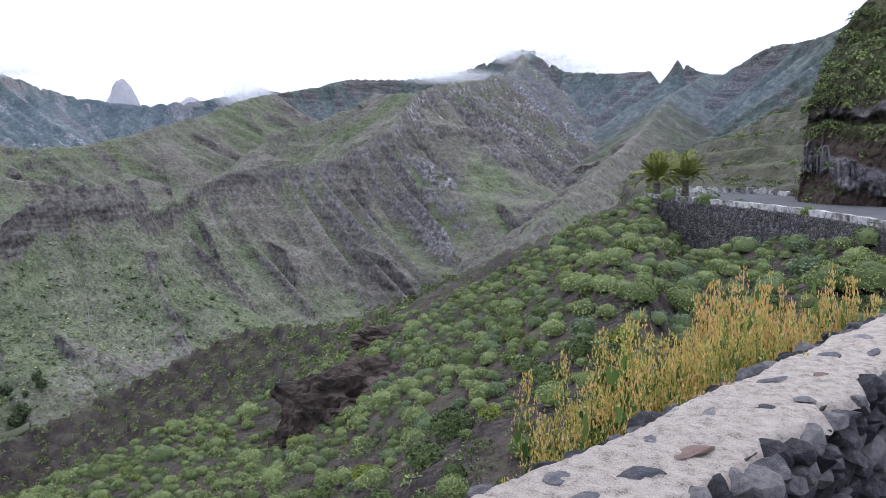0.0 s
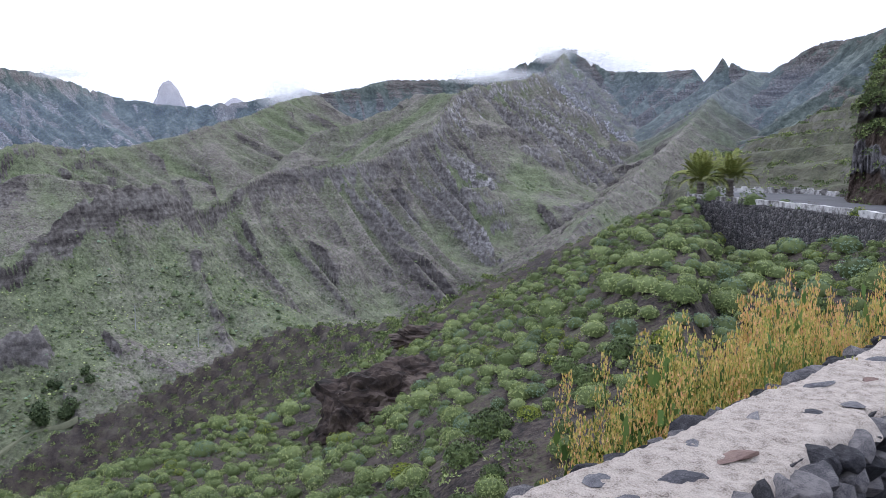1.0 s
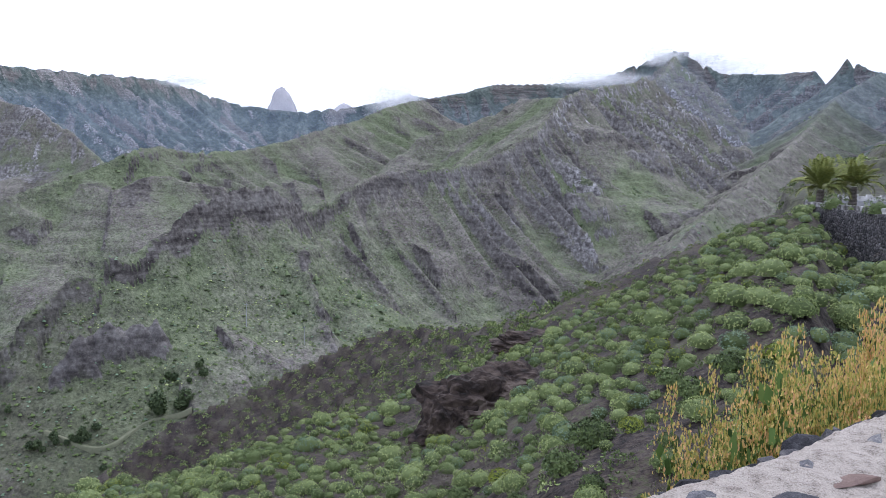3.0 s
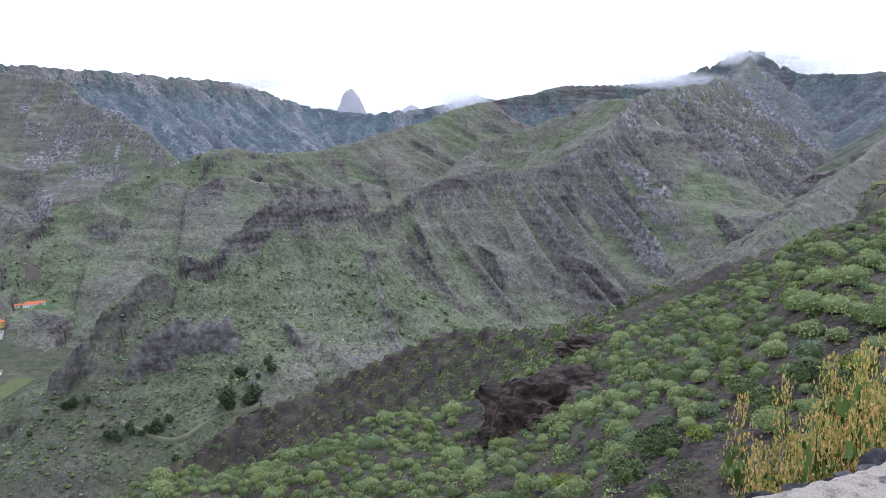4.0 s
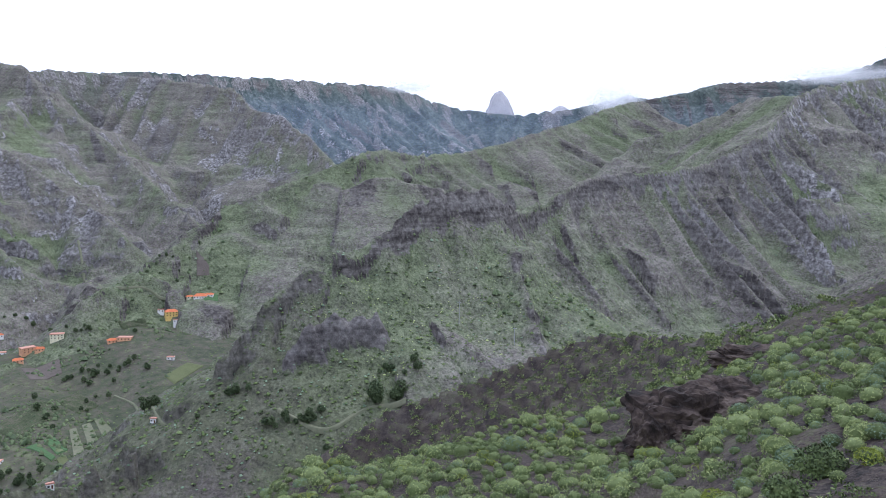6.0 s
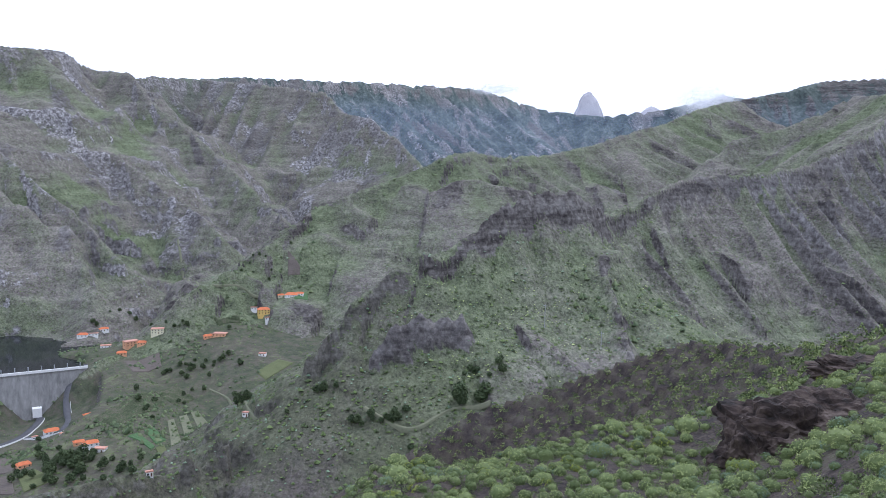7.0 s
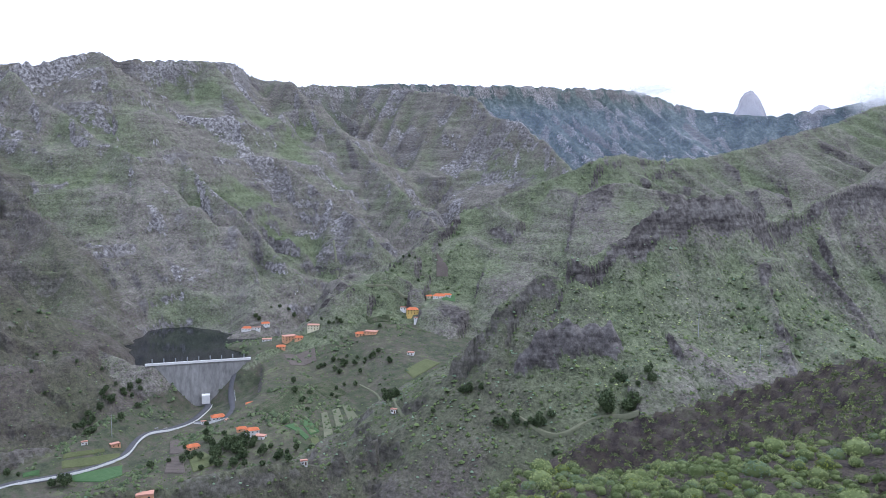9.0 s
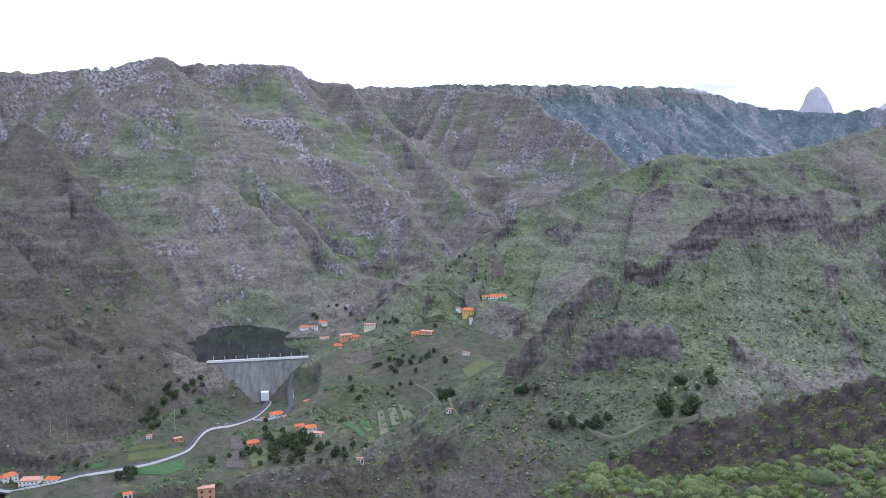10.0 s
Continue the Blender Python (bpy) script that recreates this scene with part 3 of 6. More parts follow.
M_FIELD_B = simple("bare_brown_plot", [(0.3, (0.075, 0.062, 0.052)), (0.7, (0.140, 0.118, 0.100))], 0.5, 0.95, 0.5, 0.2)
M_FIELD_R = simple("dark_planted_rows", [(0.40, (0.035, 0.045, 0.022)), (0.5, (0.060, 0.075, 0.036)), (0.60, (0.110, 0.098, 0.075))], 0.7, 0.95, 0.5, 0.3)
M_METAL = plain("grey_galvanised_steel", (0.35, 0.36, 0.37), 0.5)
M_WATER, nt, b = material("dark_reservoir_water", 0.06)
b.inputs["Base Color"].default_value = (0.012, 0.015, 0.017, 1)
b.inputs["Specular IOR Level"].default_value = 0.22
bump(nt, b, noise_tex(nt, 0.4, 3, 0.5), 0.08, 0.3)
M_CLOUD, nt, b = material("thin_white_mist", 1.0)
b.inputs["Base Color"].default_value = (0.97, 0.97, 0.97, 1)
b.inputs["Emission Color"].default_value = (1, 1, 1, 1)
tco = nt.nodes.new("ShaderNodeTexCoord")
ln = nt.nodes.new("ShaderNodeVectorMath")
ln.operation = "LENGTH"
nt.links.new(tco.outputs["Object"], ln.inputs[0])
fall = mathn(nt, "SUBTRACT", 1.0, ln.outputs["Value"], True)
al = mathn(nt, "MULTIPLY", mathn(nt, "MULTIPLY", fall, noise_tex(nt, 2.6, 5, 0.6)), 1.0, True)
nt.links.new(al, b.inputs["Alpha"])


# ---- the ground ----
def grid_mesh(name, X, Y, Z, flip=True):
    n, m = X.shape
    me = bpy.data.meshes.new(name)
    idx = np.arange(n * m).reshape(n, m)
    q = np.stack([idx[:-1, :-1], idx[:-1, 1:], idx[1:, 1:], idx[1:, :-1]], -1).reshape(-1, 4)
    me.vertices.add(n * m)
    me.vertices.foreach_set("co", np.stack([X, Y, Z], -1).astype(np.float32).ravel())
    me.loops.add(q.size)
    me.loops.foreach_set("vertex_index", (q[:, ::-1] if flip else q).astype(np.int32).ravel())
    me.polygons.add(len(q))
    me.polygons.foreach_set("loop_start", np.arange(0, q.size, 4, dtype=np.int32))
    me.update(calc_edges=True)
    me.polygons.foreach_set("use_smooth", np.ones(len(q), bool))
    return me


g_az = np.radians(np.concatenate([np.arange(-150, -82, 2.0), np.arange(-82, 36, 0.175), np.arange(36, 60, 0.8), np.arange(60, 151, 3.0)]))
g_r = np.concatenate([np.geomspace(1.6, 10, 14)[:-1], np.geomspace(10, 130, 150), np.geomspace(131, 420, 170), np.geomspace(423, 2000, 400), np.geomspace(2006, 4950, 220)])
g_A, g_R = np.meshgrid(g_az, g_r)
GX, GY = g_R * np.sin(g_A), g_R * np.cos(g_A)
GZ, MASKS = land(GX, GY)
# bare rock shows wherever the ground is too steep to hold soil
steep = np.hypot(np.gradient(GZ, g_r, axis=0), np.gradient(GZ, g_az, axis=1) / g_R)
MASKS["rock"] = np.clip(np.maximum(MASKS["rock"], sstep(1.35, 2.0, steep) * (MASKS["near"] < 0.85)), 0, 1)
ground = new("ground", grid_mesh("ground", GX, GY, GZ))
for key, values in MASKS.items():
    a = ground.data.attributes.new(key, "FLOAT", "POINT")
    a.data.foreach_set("value", values.astype(np.float32).ravel())
ground.data.materials.append(M_GROUND)
tagged(ground, "green and brown volcanic mountain slopes with rocky ridges", "ground", kind="structure")


def height_at(x, y):
    return float(land(np.array([x]), np.array([y]))[0][0])


# ---- helpers for things ----
def mesh_of(name, verts, faces, mats, smooth=False, idx=None):
    me = bpy.data.meshes.new(name)
    me.from_pydata([tuple(v) for v in verts], [], faces)
    for mt in mats:
        me.materials.append(mt)
    if idx is not None:
        me.polygons.foreach_set("material_index", idx)
    if smooth:
        me.polygons.foreach_set("use_smooth", np.ones(len(me.polygons), bool))
    me.update()
    return me


def part(name, me, parent, label=""):
    ob = new(name, me)
    ob.parent = parent
    if label:
        tagged(ob, label)
    return ob


def empty(name, m):
    ob = new(name)
    ob.matrix_world = m
    return ob


def from_bm(name, bm, mats, smooth=False):
    me = bpy.data.meshes.new(name)
    bm.to_mesh(me)
    bm.free()
    for mt in mats:
        me.materials.append(mt)
    if smooth:
        me.polygons.foreach_set("use_smooth", np.ones(len(me.polygons), bool))
    return me


def box_bm(bm, x0, x1, y0, y1, z0, z1, mi=0):
    v = [bm.verts.new(c) for c in ((x0, y0, z0), (x1, y0, z0), (x1, y1, z0), (x0, y1, z0), (x0, y0, z1), (x1, y0, z1), (x1, y1, z1), (x0, y1, z1))]
    for f in ((0, 3, 2, 1), (4, 5, 6, 7), (0, 1, 5, 4), (1, 2, 6, 5), (2, 3, 7, 6), (3, 0, 4, 7)):
        fc = bm.faces.new([v[i] for i in f])
        fc.material_index = mi
    return v

# shrubs that stand out: azimuth, distance, radius, kind
SHRUBS = [
    (10.4, 43.9, 0.77, "euphorbia"), (11.7, 47.2, 0.85, "euphorbia"), (14.3, 43.0, 0.91, "euphorbia"), (9.3, 52.7, 0.80, "euphorbia"),
    (10.3, 41.1, 0.75, "blue"), (10.2, 39.3, 0.58, "blue"), (12.5, 53.4, 1.06, "euphorbia"), (14.2, 40.1, 0.53, "blue"),
    (15.5, 41.9, 0.61, "blue"), (17.4, 55.8, 1.05, "blue"), (16.6, 61.2, 1.11, "blue"), (3.6, 32.1, 0.51, "yellow"),
    (1.8, 45.3, 0.77, "bush"), (7.7, 35.4, 0.82, "bush"), (3.0, 36.9, 0.66, "euphorbia"), (-0.5, 51.2, 0.84, "euphorbia"),
    (6.1, 27.0, 0.57, "euphorbia"), (5.1, 56.1, 1.13, "euphorbia"), (7.1, 49.0, 0.72, "bush"), (10.9, 55.9, 0.89, "euphorbia"),
    (8.5, 72.8, 1.16, "euphorbia"), (25.0, 54.0, 1.17, "blue"), (26.6, 45.6, 1.24, "euphorbia"), (28.9, 44.3, 1.44, "euphorbia"),
    (24.3, 61.8, 1.11, "blue"), (21.1, 66.4, 1.05, "blue"), (25.7, 63.5, 1.14, "bush"), (28.6, 55.0, 1.19, "bush"),
    (-2.0, 33.9, 0.65, "euphorbia"), (-1.8, 30.5, 0.53, "blue"), (-4.8, 31.2, 0.67, "euphorbia"), (0.8, 24.8, 0.58, "euphorbia"),
    (-14.2, 70.8, 1.20, "euphorbia"), (-8.6, 37.3, 0.65, "euphorbia"), (18.5, 79.3, 1.31, "bush"), (16.0, 85.4, 1.35, "bush"),
    (-3.5, 50.1, 0.66, "euphorbia"), (4.1, 36.3, 0.54, "blue"), (6.2, 28.7, 0.38, "bush"), (15.9, 65.8, 1.07, "euphorbia"),
    (14.8, 101.4, 1.09, "bush"), (13.6, 57.6, 0.83, "euphorbia"), (9.0, 39.7, 0.44, "euphorbia")]
# single plants and rocks: azimuth, distance and sizes
PALMS = [(15.1, 91.0, 2.0, 3.5, 34, "young palm with arching fronds by the road parapet", 1), (17.0, 93.0, 2.3, 3.4, 30, "dusty young palm leaning beside the road parapet", 2), (13.2, 7.2, 1.1, 2.0, 20, "small palm with dark fronds below the parapet", 3)]
AGAVES = [(9.2, 4.2, 0.35, 1), (8.3, 4.4, 0.30, 2), (9.8, 5.0, 0.40, 3)]
OUTCROPS = [(-7.9, 58.0, 0.5, 4.4, 3.0, 2.9, 3), (-9.8, 56.5, -0.6, 2.6, 2.3, 2.8, 5), (-5.6, 60.0, 0.3, 3.2, 2.6, 2.0, 8), (-3.9, 84.0, 0.0, 4.0, 3.0, 1.6, 12), (-6.8, 100.0, 0.0, 5.0, 3.0, 1.3, 14)]


# ---- parapet of the viewpoint ----
WALL_AZ = radians(41)
WD, WN = Vector((math.sin(WALL_AZ), math.cos(WALL_AZ), -0.035)), Vector((math.cos(WALL_AZ), -math.sin(WALL_AZ), 0))
EYE_H = 0.90                       # eye above the wall's top


def wall_point(s, w, up=0.0):
    """A place along the parapet: s metres ahead, w metres to its right of the eye, up over its top."""
    return Vector((0, 0, -EYE_H + up)) + WD * s + WN * w


W_OUT, W_IN = -1.35, -0.87
parapet = empty("parapet_wall", pose(0, 0, 0))
tagged(parapet, "stone parapet wall with pale mortar top and dark side stones", "wall", kind="structure")
rng = np.random.RandomState(3)
# mortar top: an uneven slab with ragged edges
ns_, nw_ = 560, 26
S, Wv = np.meshgrid(np.concatenate([np.linspace(-1.5, 8, 420), np.linspace(8.05, 34, 140)]), np.linspace(0, 1, nw_), indexing="ij")
wob_o = 0.035 * fbm(S * 2.3, S * 0 + 3, 3)
wob_i = 0.055 * fbm(S * 3.1, S * 0 + 8, 3)
Wm = (W_OUT + wob_o) + Wv * (W_IN + wob_i - W_OUT - wob_o)
crown = 0.012 * (1 - (2 * Wv - 1) ** 2) - 0.05 * np.maximum(np.abs(2 * Wv - 1) - 0.86, 0) / 0.14
up = crown + 0.012 * fbm(S * 5, Wm * 5, 3) + 0.007 * fbm(S * 24, Wm * 24, 4)
part("mortar_top", grid_mesh("mortar_top", WD.x * S + WN.x * Wm, WD.y * S + WN.y * Wm, -EYE_H + WD.z * S + up, flip=False), parapet, "rough pale cement capping")
parapet.children[0].data.materials.append(M_MORTAR)
bm = bmesh.new()
for w0, w1 in ((W_OUT + 0.05, W_IN - 0.05),):
    prev = None
    for k in range(60):
        s = -1.5 + 35.5 * k / 59
        ring = [bm.verts.new(wall_point(s, w, u)) for w, u in ((w0, -0.02), (w1, -0.02), (w1 + 0.02, -1.2), (w0 - 0.25, -2.4))]
        if prev:
            for i in range(4):
                bm.faces.new((prev[i], prev[(i + 1) % 4], ring[(i + 1) % 4], ring[i]))
        prev = ring
me = from_bm("core", bm, [M_RUBBLE])
part("core", me, parapet, "dark mortar between the stones")


def stone_mesh(name, seed, flat=1.0, mat=None):
    """A split stone, about 1 long, with chipped faces."""
    bm = bmesh.new()
    bmesh.ops.create_icosphere(bm, subdivisions=2, radius=0.58)
    r = np.random.RandomState(seed)
    cuts = [(Vector(r.randn(3)).normalized(), 0.24 + 0.15 * r.rand()) for _ in range(8)]
    for v in bm.verts:
        for n, d in cuts:
            o = v.co.dot(n) - d
            if o > 0:
                v.co -= n * o
        v.co *= 1 + 0.02 * r.randn()
        v.co.z *= flat
    return from_bm(name, bm, [mat or M_STONE])


STONES = [stone_mesh("stone", 40 + k) for k in range(7)]
M_FLAT = simple("worn_grey_flat_stone", [(0.36, (0.045, 0.045, 0.052)), (0.48, (0.105, 0.103, 0.112)), (0.58, (0.170, 0.165, 0.170)), (0.68, (0.34, 0.315, 0.29))], 30.0, 0.8, 0.9, 0.01, per_object=0.3)
STONES_FLAT = [stone_mesh("stone", 80 + k, 1.0, M_FLAT) for k in range(7)]
M_REDSTONE = simple("reddish_stone", [(0.3, (0.10, 0.065, 0.055)), (0.7, (0.25, 0.17, 0.14))], 25.0, 0.8, 0.6, 0.01)
STONES_RED = [stone_mesh("stone", 60 + k, 1.0, M_REDSTONE) for k in range(2)]
# flat stones let into the top: along, across, length, width, red or not
INLAID = [(2.16, -1.08, .19, .12, 0), (2.46, -1.21, .13, .08, 0), (2.5, -1.05, .2, .06, 1), (1.98, -1.23, .13, .09, 0), (1.86, -1.07, .13, .09, 0), (2.95, -1.18, .22, .07, 0),
          (3.2, -1.08, .17, .08, 0), (1.55, -1.1, .17, .12, 0), (3.75, -1.2, .16, .07, 0), (4.05, -1.06, .15, .09, 1), (3.5, -0.98, .12, .06, 0), (4.5, -1.16, .2, .1, 0), (4.9, -1.02, .17, .08, 0),
          (5.3, -1.2, .16, .1, 0), (5.6, -1.05, .2, .1, 0), (6.2, -1.14, .2, .12, 1), (6.7, -1.0, .18, .1, 0), (7.3, -1.18, .22, .1, 0), (8.0, -1.05, .2, .1, 0), (1.3, -1.2, .15, .1, 0), (1.2, -1.0, .15, .1, 0)]
for k, (s, w, ln, wd, red) in enumerate(INLAID):
    ob = part("stone", (STONES_RED if red else STONES_FLAT)[k % (2 if red else 7)], parapet)
    ob.matrix_basis = Matrix.Translation(wall_point(s, w, 0.008)) @ Euler((0, 0.0, -WALL_AZ + radians(90) + rng.uniform(-.35, .35))).to_matrix().to_4x4() @ Matrix.Diagonal((ln * 1.25, wd * 1.25, 0.034, 1))
# stones along both edges and down the inner face
for k in range(64):
    s = -0.6 + 8.6 * (k / 64.0) ** 1.25
    ob = part("stone", STONES[rng.randint(7)], parapet)
    ob.matrix_basis = Matrix.Translation(wall_point(s, W_OUT - 0.02 + rng.uniform(-.02, .02), -0.07)) @ Euler((rng.uniform(-.2, .2), rng.uniform(-.2, .2), rng.uniform(0, 6))).to_matrix().to_4x4() @ Matrix.Diagonal((rng.uniform(.12, .24), rng.uniform(.12, .2), .13, 1))
for row in range(8):
    s = -0.8
    while s < 5.2:
        ln = rng.uniform(.09, .20) * (1 + 0.06 * max(s, 0))
        hh = rng.uniform(.07, .12)
        ob = part("stone", STONES[rng.randint(7)], parapet)
        ob.matrix_basis = Matrix.Translation(wall_point(s + ln / 2, W_IN - 0.02 + rng.uniform(-.02, .025), -0.06 - row * 0.095 + rng.uniform(-.015, .015))) @ Euler((rng.uniform(-.25, .25), rng.uniform(-.25, .25), -WALL_AZ + radians(90) + rng.uniform(-.2, .2))).to_matrix().to_4x4() @ Matrix.Diagonal((ln * 1.3, .2, hh * 1.4, 1))
        s += ln * 0.95

# the lay-by on which the viewer stands
ns2 = np.linspace(-14, 50, 120)
S, Wv = np.meshgrid(ns2, np.linspace(W_IN - 0.1, 7.5, 24), indexing="ij")
layby = new("pavement", grid_mesh("pavement", WD.x * S + WN.x * Wv, WD.y * S + WN.y * Wv, -1.68 + WD.z * S + 0.01 * fbm(S, Wv, 3), flip=False))
layby.data.materials.append(M_ASPHALT)
tagged(layby, "grey asphalt lay-by beside the parapet", "pavement", kind="structure")


# ---- plants ----
def leaf_clumps(rng, centres, normals, size, n_leaf, width=0.35, splay=0.9):
    """Rosettes of pointed leaves: n_leaf about every centre, leaning out from its normal."""
    verts, faces = [], []
    for c, n in zip(centres, normals):
        n = n / (np.linalg.norm(n) + 1e-9)
        a = np.cross(n, rng.randn(3))
        a /= np.linalg.norm(a) + 1e-9
        b = np.cross(n, a)
        ph = rng.rand() * 6.28
        for k in range(n_leaf):
            t = ph + 6.2832 * k / n_leaf + rng.uniform(-.3, .3)
            d = np.cos(t) * a + np.sin(t) * b
            out = d * splay + n * (1.0 - 0.35 * splay + rng.uniform(-.2, .2))
            side = np.cross(out, n)
            side /= np.linalg.norm(side) + 1e-9
            L = size * rng.uniform(.75, 1.25)
            i = len(verts)
            verts += [c, c + out * L * 0.55 + side * L * width, c + out * L, c + out * L * 0.55 - side * L * width]
            faces.append((i, i + 1, i + 2, i + 3))
    return verts, faces


def dome_points(rng, n, lumps=5, flat=0.75, under=-0.15):
    """Points over an uneven dome of radius about 1."""
    lob = rng.randn(lumps, 3)
    lob[:, 2] = np.abs(lob[:, 2])
    lob /= np.linalg.norm(lob, axis=1)[:, None]
    p = rng.randn(n * 2, 3)
    p /= np.linalg.norm(p, axis=1)[:, None]
    p = p[p[:, 2] > under][:n]
    r = 0.90 + 0.10 * np.max(np.maximum(p @ lob.T, 0) ** 6, axis=1) + 0.03 * rng.randn(len(p))
    q = p * r[:, None]
    q[:, 2] *= flat
    return q, p


def branches(rng, n, reach, thick):
    """A short stem that forks into n tapering limbs."""
    verts, faces = [], []
    for k in range(n):
        t = 6.2832 * k / n + rng.uniform(-.4, .4)
        tip = np.array([math.cos(t) * reach * rng.uniform(.4, .85), math.sin(t) * reach * rng.uniform(.4, .85), reach * rng.uniform(.35, .6)])
        prev = None
        for j in range(4):
            u = j / 3
            c = tip * np.array([u ** 1.2, u ** 1.2, u]) + np.array([0, 0, -0.15 * (1 - u)])
            rr = thick * (1 - 0.7 * u)
            i = len(verts)
            verts += [c + rr * np.array([math.cos(a), math.sin(a), 0]) for a in (0, 2.1, 4.2)]
            if prev is not None:
                faces += [(prev + m, prev + (m + 1) % 3, i + (m + 1) % 3, i + m) for m in range(3)]
            prev = i
    return verts, faces


# solid crown core, a darker green painted as the shade between leaves
M_CORE_SHADE = leafy("core_shade_green", [(0.2, (0.042, 0.060, 0.018)), (0.5, (0.090, 0.122, 0.040)), (0.8, (0.155, 0.195, 0.072))], 9.0)


def shrub_kind(seed, mat_, n, size, n_leaf, flat, width, splay=0.9, inner=0.3, solid=0.0):
    """Meshes for one kind of shrub of radius 1: its crown and its limbs."""
    rng = np.random.RandomState(seed)
    q, p = dome_points(rng, n, 6, flat)
    q = np.where(rng.rand(len(q))[:, None] < inner, q * rng.uniform(.6, .92, (len(q), 1)), q)
    q[:, 2] += 0.35
    v, f = leaf_clumps(rng, q, p + np.array([0, 0, 0.15]), size, n_leaf, width, splay)
    if solid:
        bm = bmesh.new()
        bmesh.ops.create_icosphere(bm, subdivisions=2, radius=solid)
        base = len(v)
        for w in bm.verts:
            c = np.array(w.co)
            if c[2] < -0.12:
                c[2] = -0.12
            c = c * (1 + 0.10 * float(fbm(np.array([c[0] * 2 + seed]), np.array([c[1] * 2 + c[2]]), 2)[0])) * np.array([1, 1, flat])
            v.append(c + np.array([0, 0, .35]))
        f += [tuple(base + w.index for w in fc.verts) for fc in bm.faces]
        bm.free()
    bv, bf = branches(rng, 7, 1.1, 0.06)
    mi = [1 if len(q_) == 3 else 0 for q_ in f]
    return mesh_of("crown", v, f, [mat_, M_CORE_SHADE], idx=mi), mesh_of("limbs", bv, bf, [M_BARK])


KINDS = {
    "euphorbia": [shrub_kind(100 + k, M_EUPH, 360, 0.10, 4, 0.95, 0.24, 0.9, 0.05, 0.86) for k in range(4)],
    "blue": [shrub_kind(120 + k, M_BLUE, 360, 0.10, 4, 0.95, 0.24, 0.9, 0.05, 0.86) for k in range(2)],
    "bush": [shrub_kind(140 + k, M_BUSH, 280, 0.15, 4, 0.85, 0.30, 1.1, 0.4, 0.6) for k in range(3)],
    "yellow": [shrub_kind(160, M_YELLOW, 300, 0.12, 5, 0.8, 0.28, 0.9, 0.1, 0.75)],
    "dry": [shrub_kind(180 + k, M_DRY, 170, 0.24, 4, 0.7, 0.07, 1.2, 0.5) for k in range(2)],
}
LABELS = {
    "euphorbia": ("euphorbia_shrub", "pale green domed succulent shrub on dark soil", "shrub"),
    "blue": ("euphorbia_shrub", "blue-green domed succulent shrub on dark soil", "shrub"),
    "bush": ("leafy_bush", "dark green leafy bush on the hillside", "bush"),
    "yellow": ("leafy_bush", "bright yellow-green rounded bush on the hillside", "bush"),
    "dry": ("dry_bush", "grey-brown dry twiggy bush on the hillside", "bush"),
}


def near_z(x, y):
    return land(np.atleast_1d(np.array(x, float)), np.atleast_1d(np.array(y, float)))[0]


def plant(kind, variant, x, y, z, radius, turn):
    name, label, cat = LABELS[kind]
    crown, limbs = KINDS[kind][variant % len(KINDS[kind])]
    th = empty(name, Matrix.LocRotScale((x, y, z - 0.05), Euler((0, 0, turn)), (radius, radius, radius)))
    tagged(th, label, cat, "shrubs on the slope")
    part("crown", crown, th)
    part("limbs", limbs, th, "grey branching stems")


# shrubs of the near slope: scattered by chance, thicker where the slope is moist
rng = np.random.RandomState(11)
spots, taken = [], []
for az, r, rad, kind in SHRUBS:
    spots.append((math.sin(radians(az)) * r, math.cos(radians(az)) * r, rad, kind))
cell = {}
for x, y, rad, kind in spots:
    cell.setdefault((int(x // 3), int(y // 3)), []).append((x, y, rad))


def free(x, y, rad):
    i, j = int(x // 3), int(y // 3)
    for a in (-1, 0, 1):
        for c in (-1, 0, 1):
            for u, v, w in cell.get((i + a, j + c), ()):
                if (u - x) ** 2 + (v - y) ** 2 < (0.92 * (w + rad)) ** 2:
                    return False
    return True


tries = 0
while len(spots) < 2100 and tries < 40000:
    tries += 1
    az, r = rng.uniform(-44, 31), math.sqrt(rng.uniform(13 ** 2, 112 ** 2))
    x, y = math.sin(radians(az)) * r, math.cos(radians(az)) * r
    if r > np.interp(radians(az), RIM_AZ, RIM_R) + 3:
        continue
    dens = 0.42 + 1.0 * float(fbm(np.array([x / 14]), np.array([y / 14]), 3)[0]) + (0.35 if az < -8 else 0) + (0.25 if az > 8 and r > 42 else 0)
    if rng.rand() > dens:
        continue
    rad = rng.choice([0.32, 0.45, 0.58, 0.74, 0.95], p=[.32, .30, .22, .12, .04]) * (1.25 if az > 6 and r > 38 else 1.0)
    p = rng.rand()
    kind = "euphorbia" if p < .40 else "blue" if p < .50 else "bush" if p < .84 else "yellow" if p < .885 else "dry"
    if free(x, y, rad):
        cell.setdefault((int(x // 3), int(y // 3)), []).append((x, y, rad))
        spots.append((x, y, rad, kind))
order = sorted(range(len(spots)), key=lambda k: math.hypot(spots[k][0], spots[k][1]) / spots[k][2] ** 0.5)
zs = near_z([s[0] for s in spots], [s[1] for s in spots])
for k in order[:300]:
    x, y, rad, kind = spots[k]
    plant(kind, rng.randint(6), x, y, zs[k], rad, rng.rand() * 6.28)

# the rest, and low growth between them, as one mass for each leaf
LOW = {"euphorbia": M_EUPH, "blue": M_BLUE, "bush": M_BUSH, "yellow": M_YELLOW, "dry": M_DRY}
mass = {k: ([], [], []) for k in LOW}
proto, shade = {}, {}
count = {k: 0 for k in LOW}


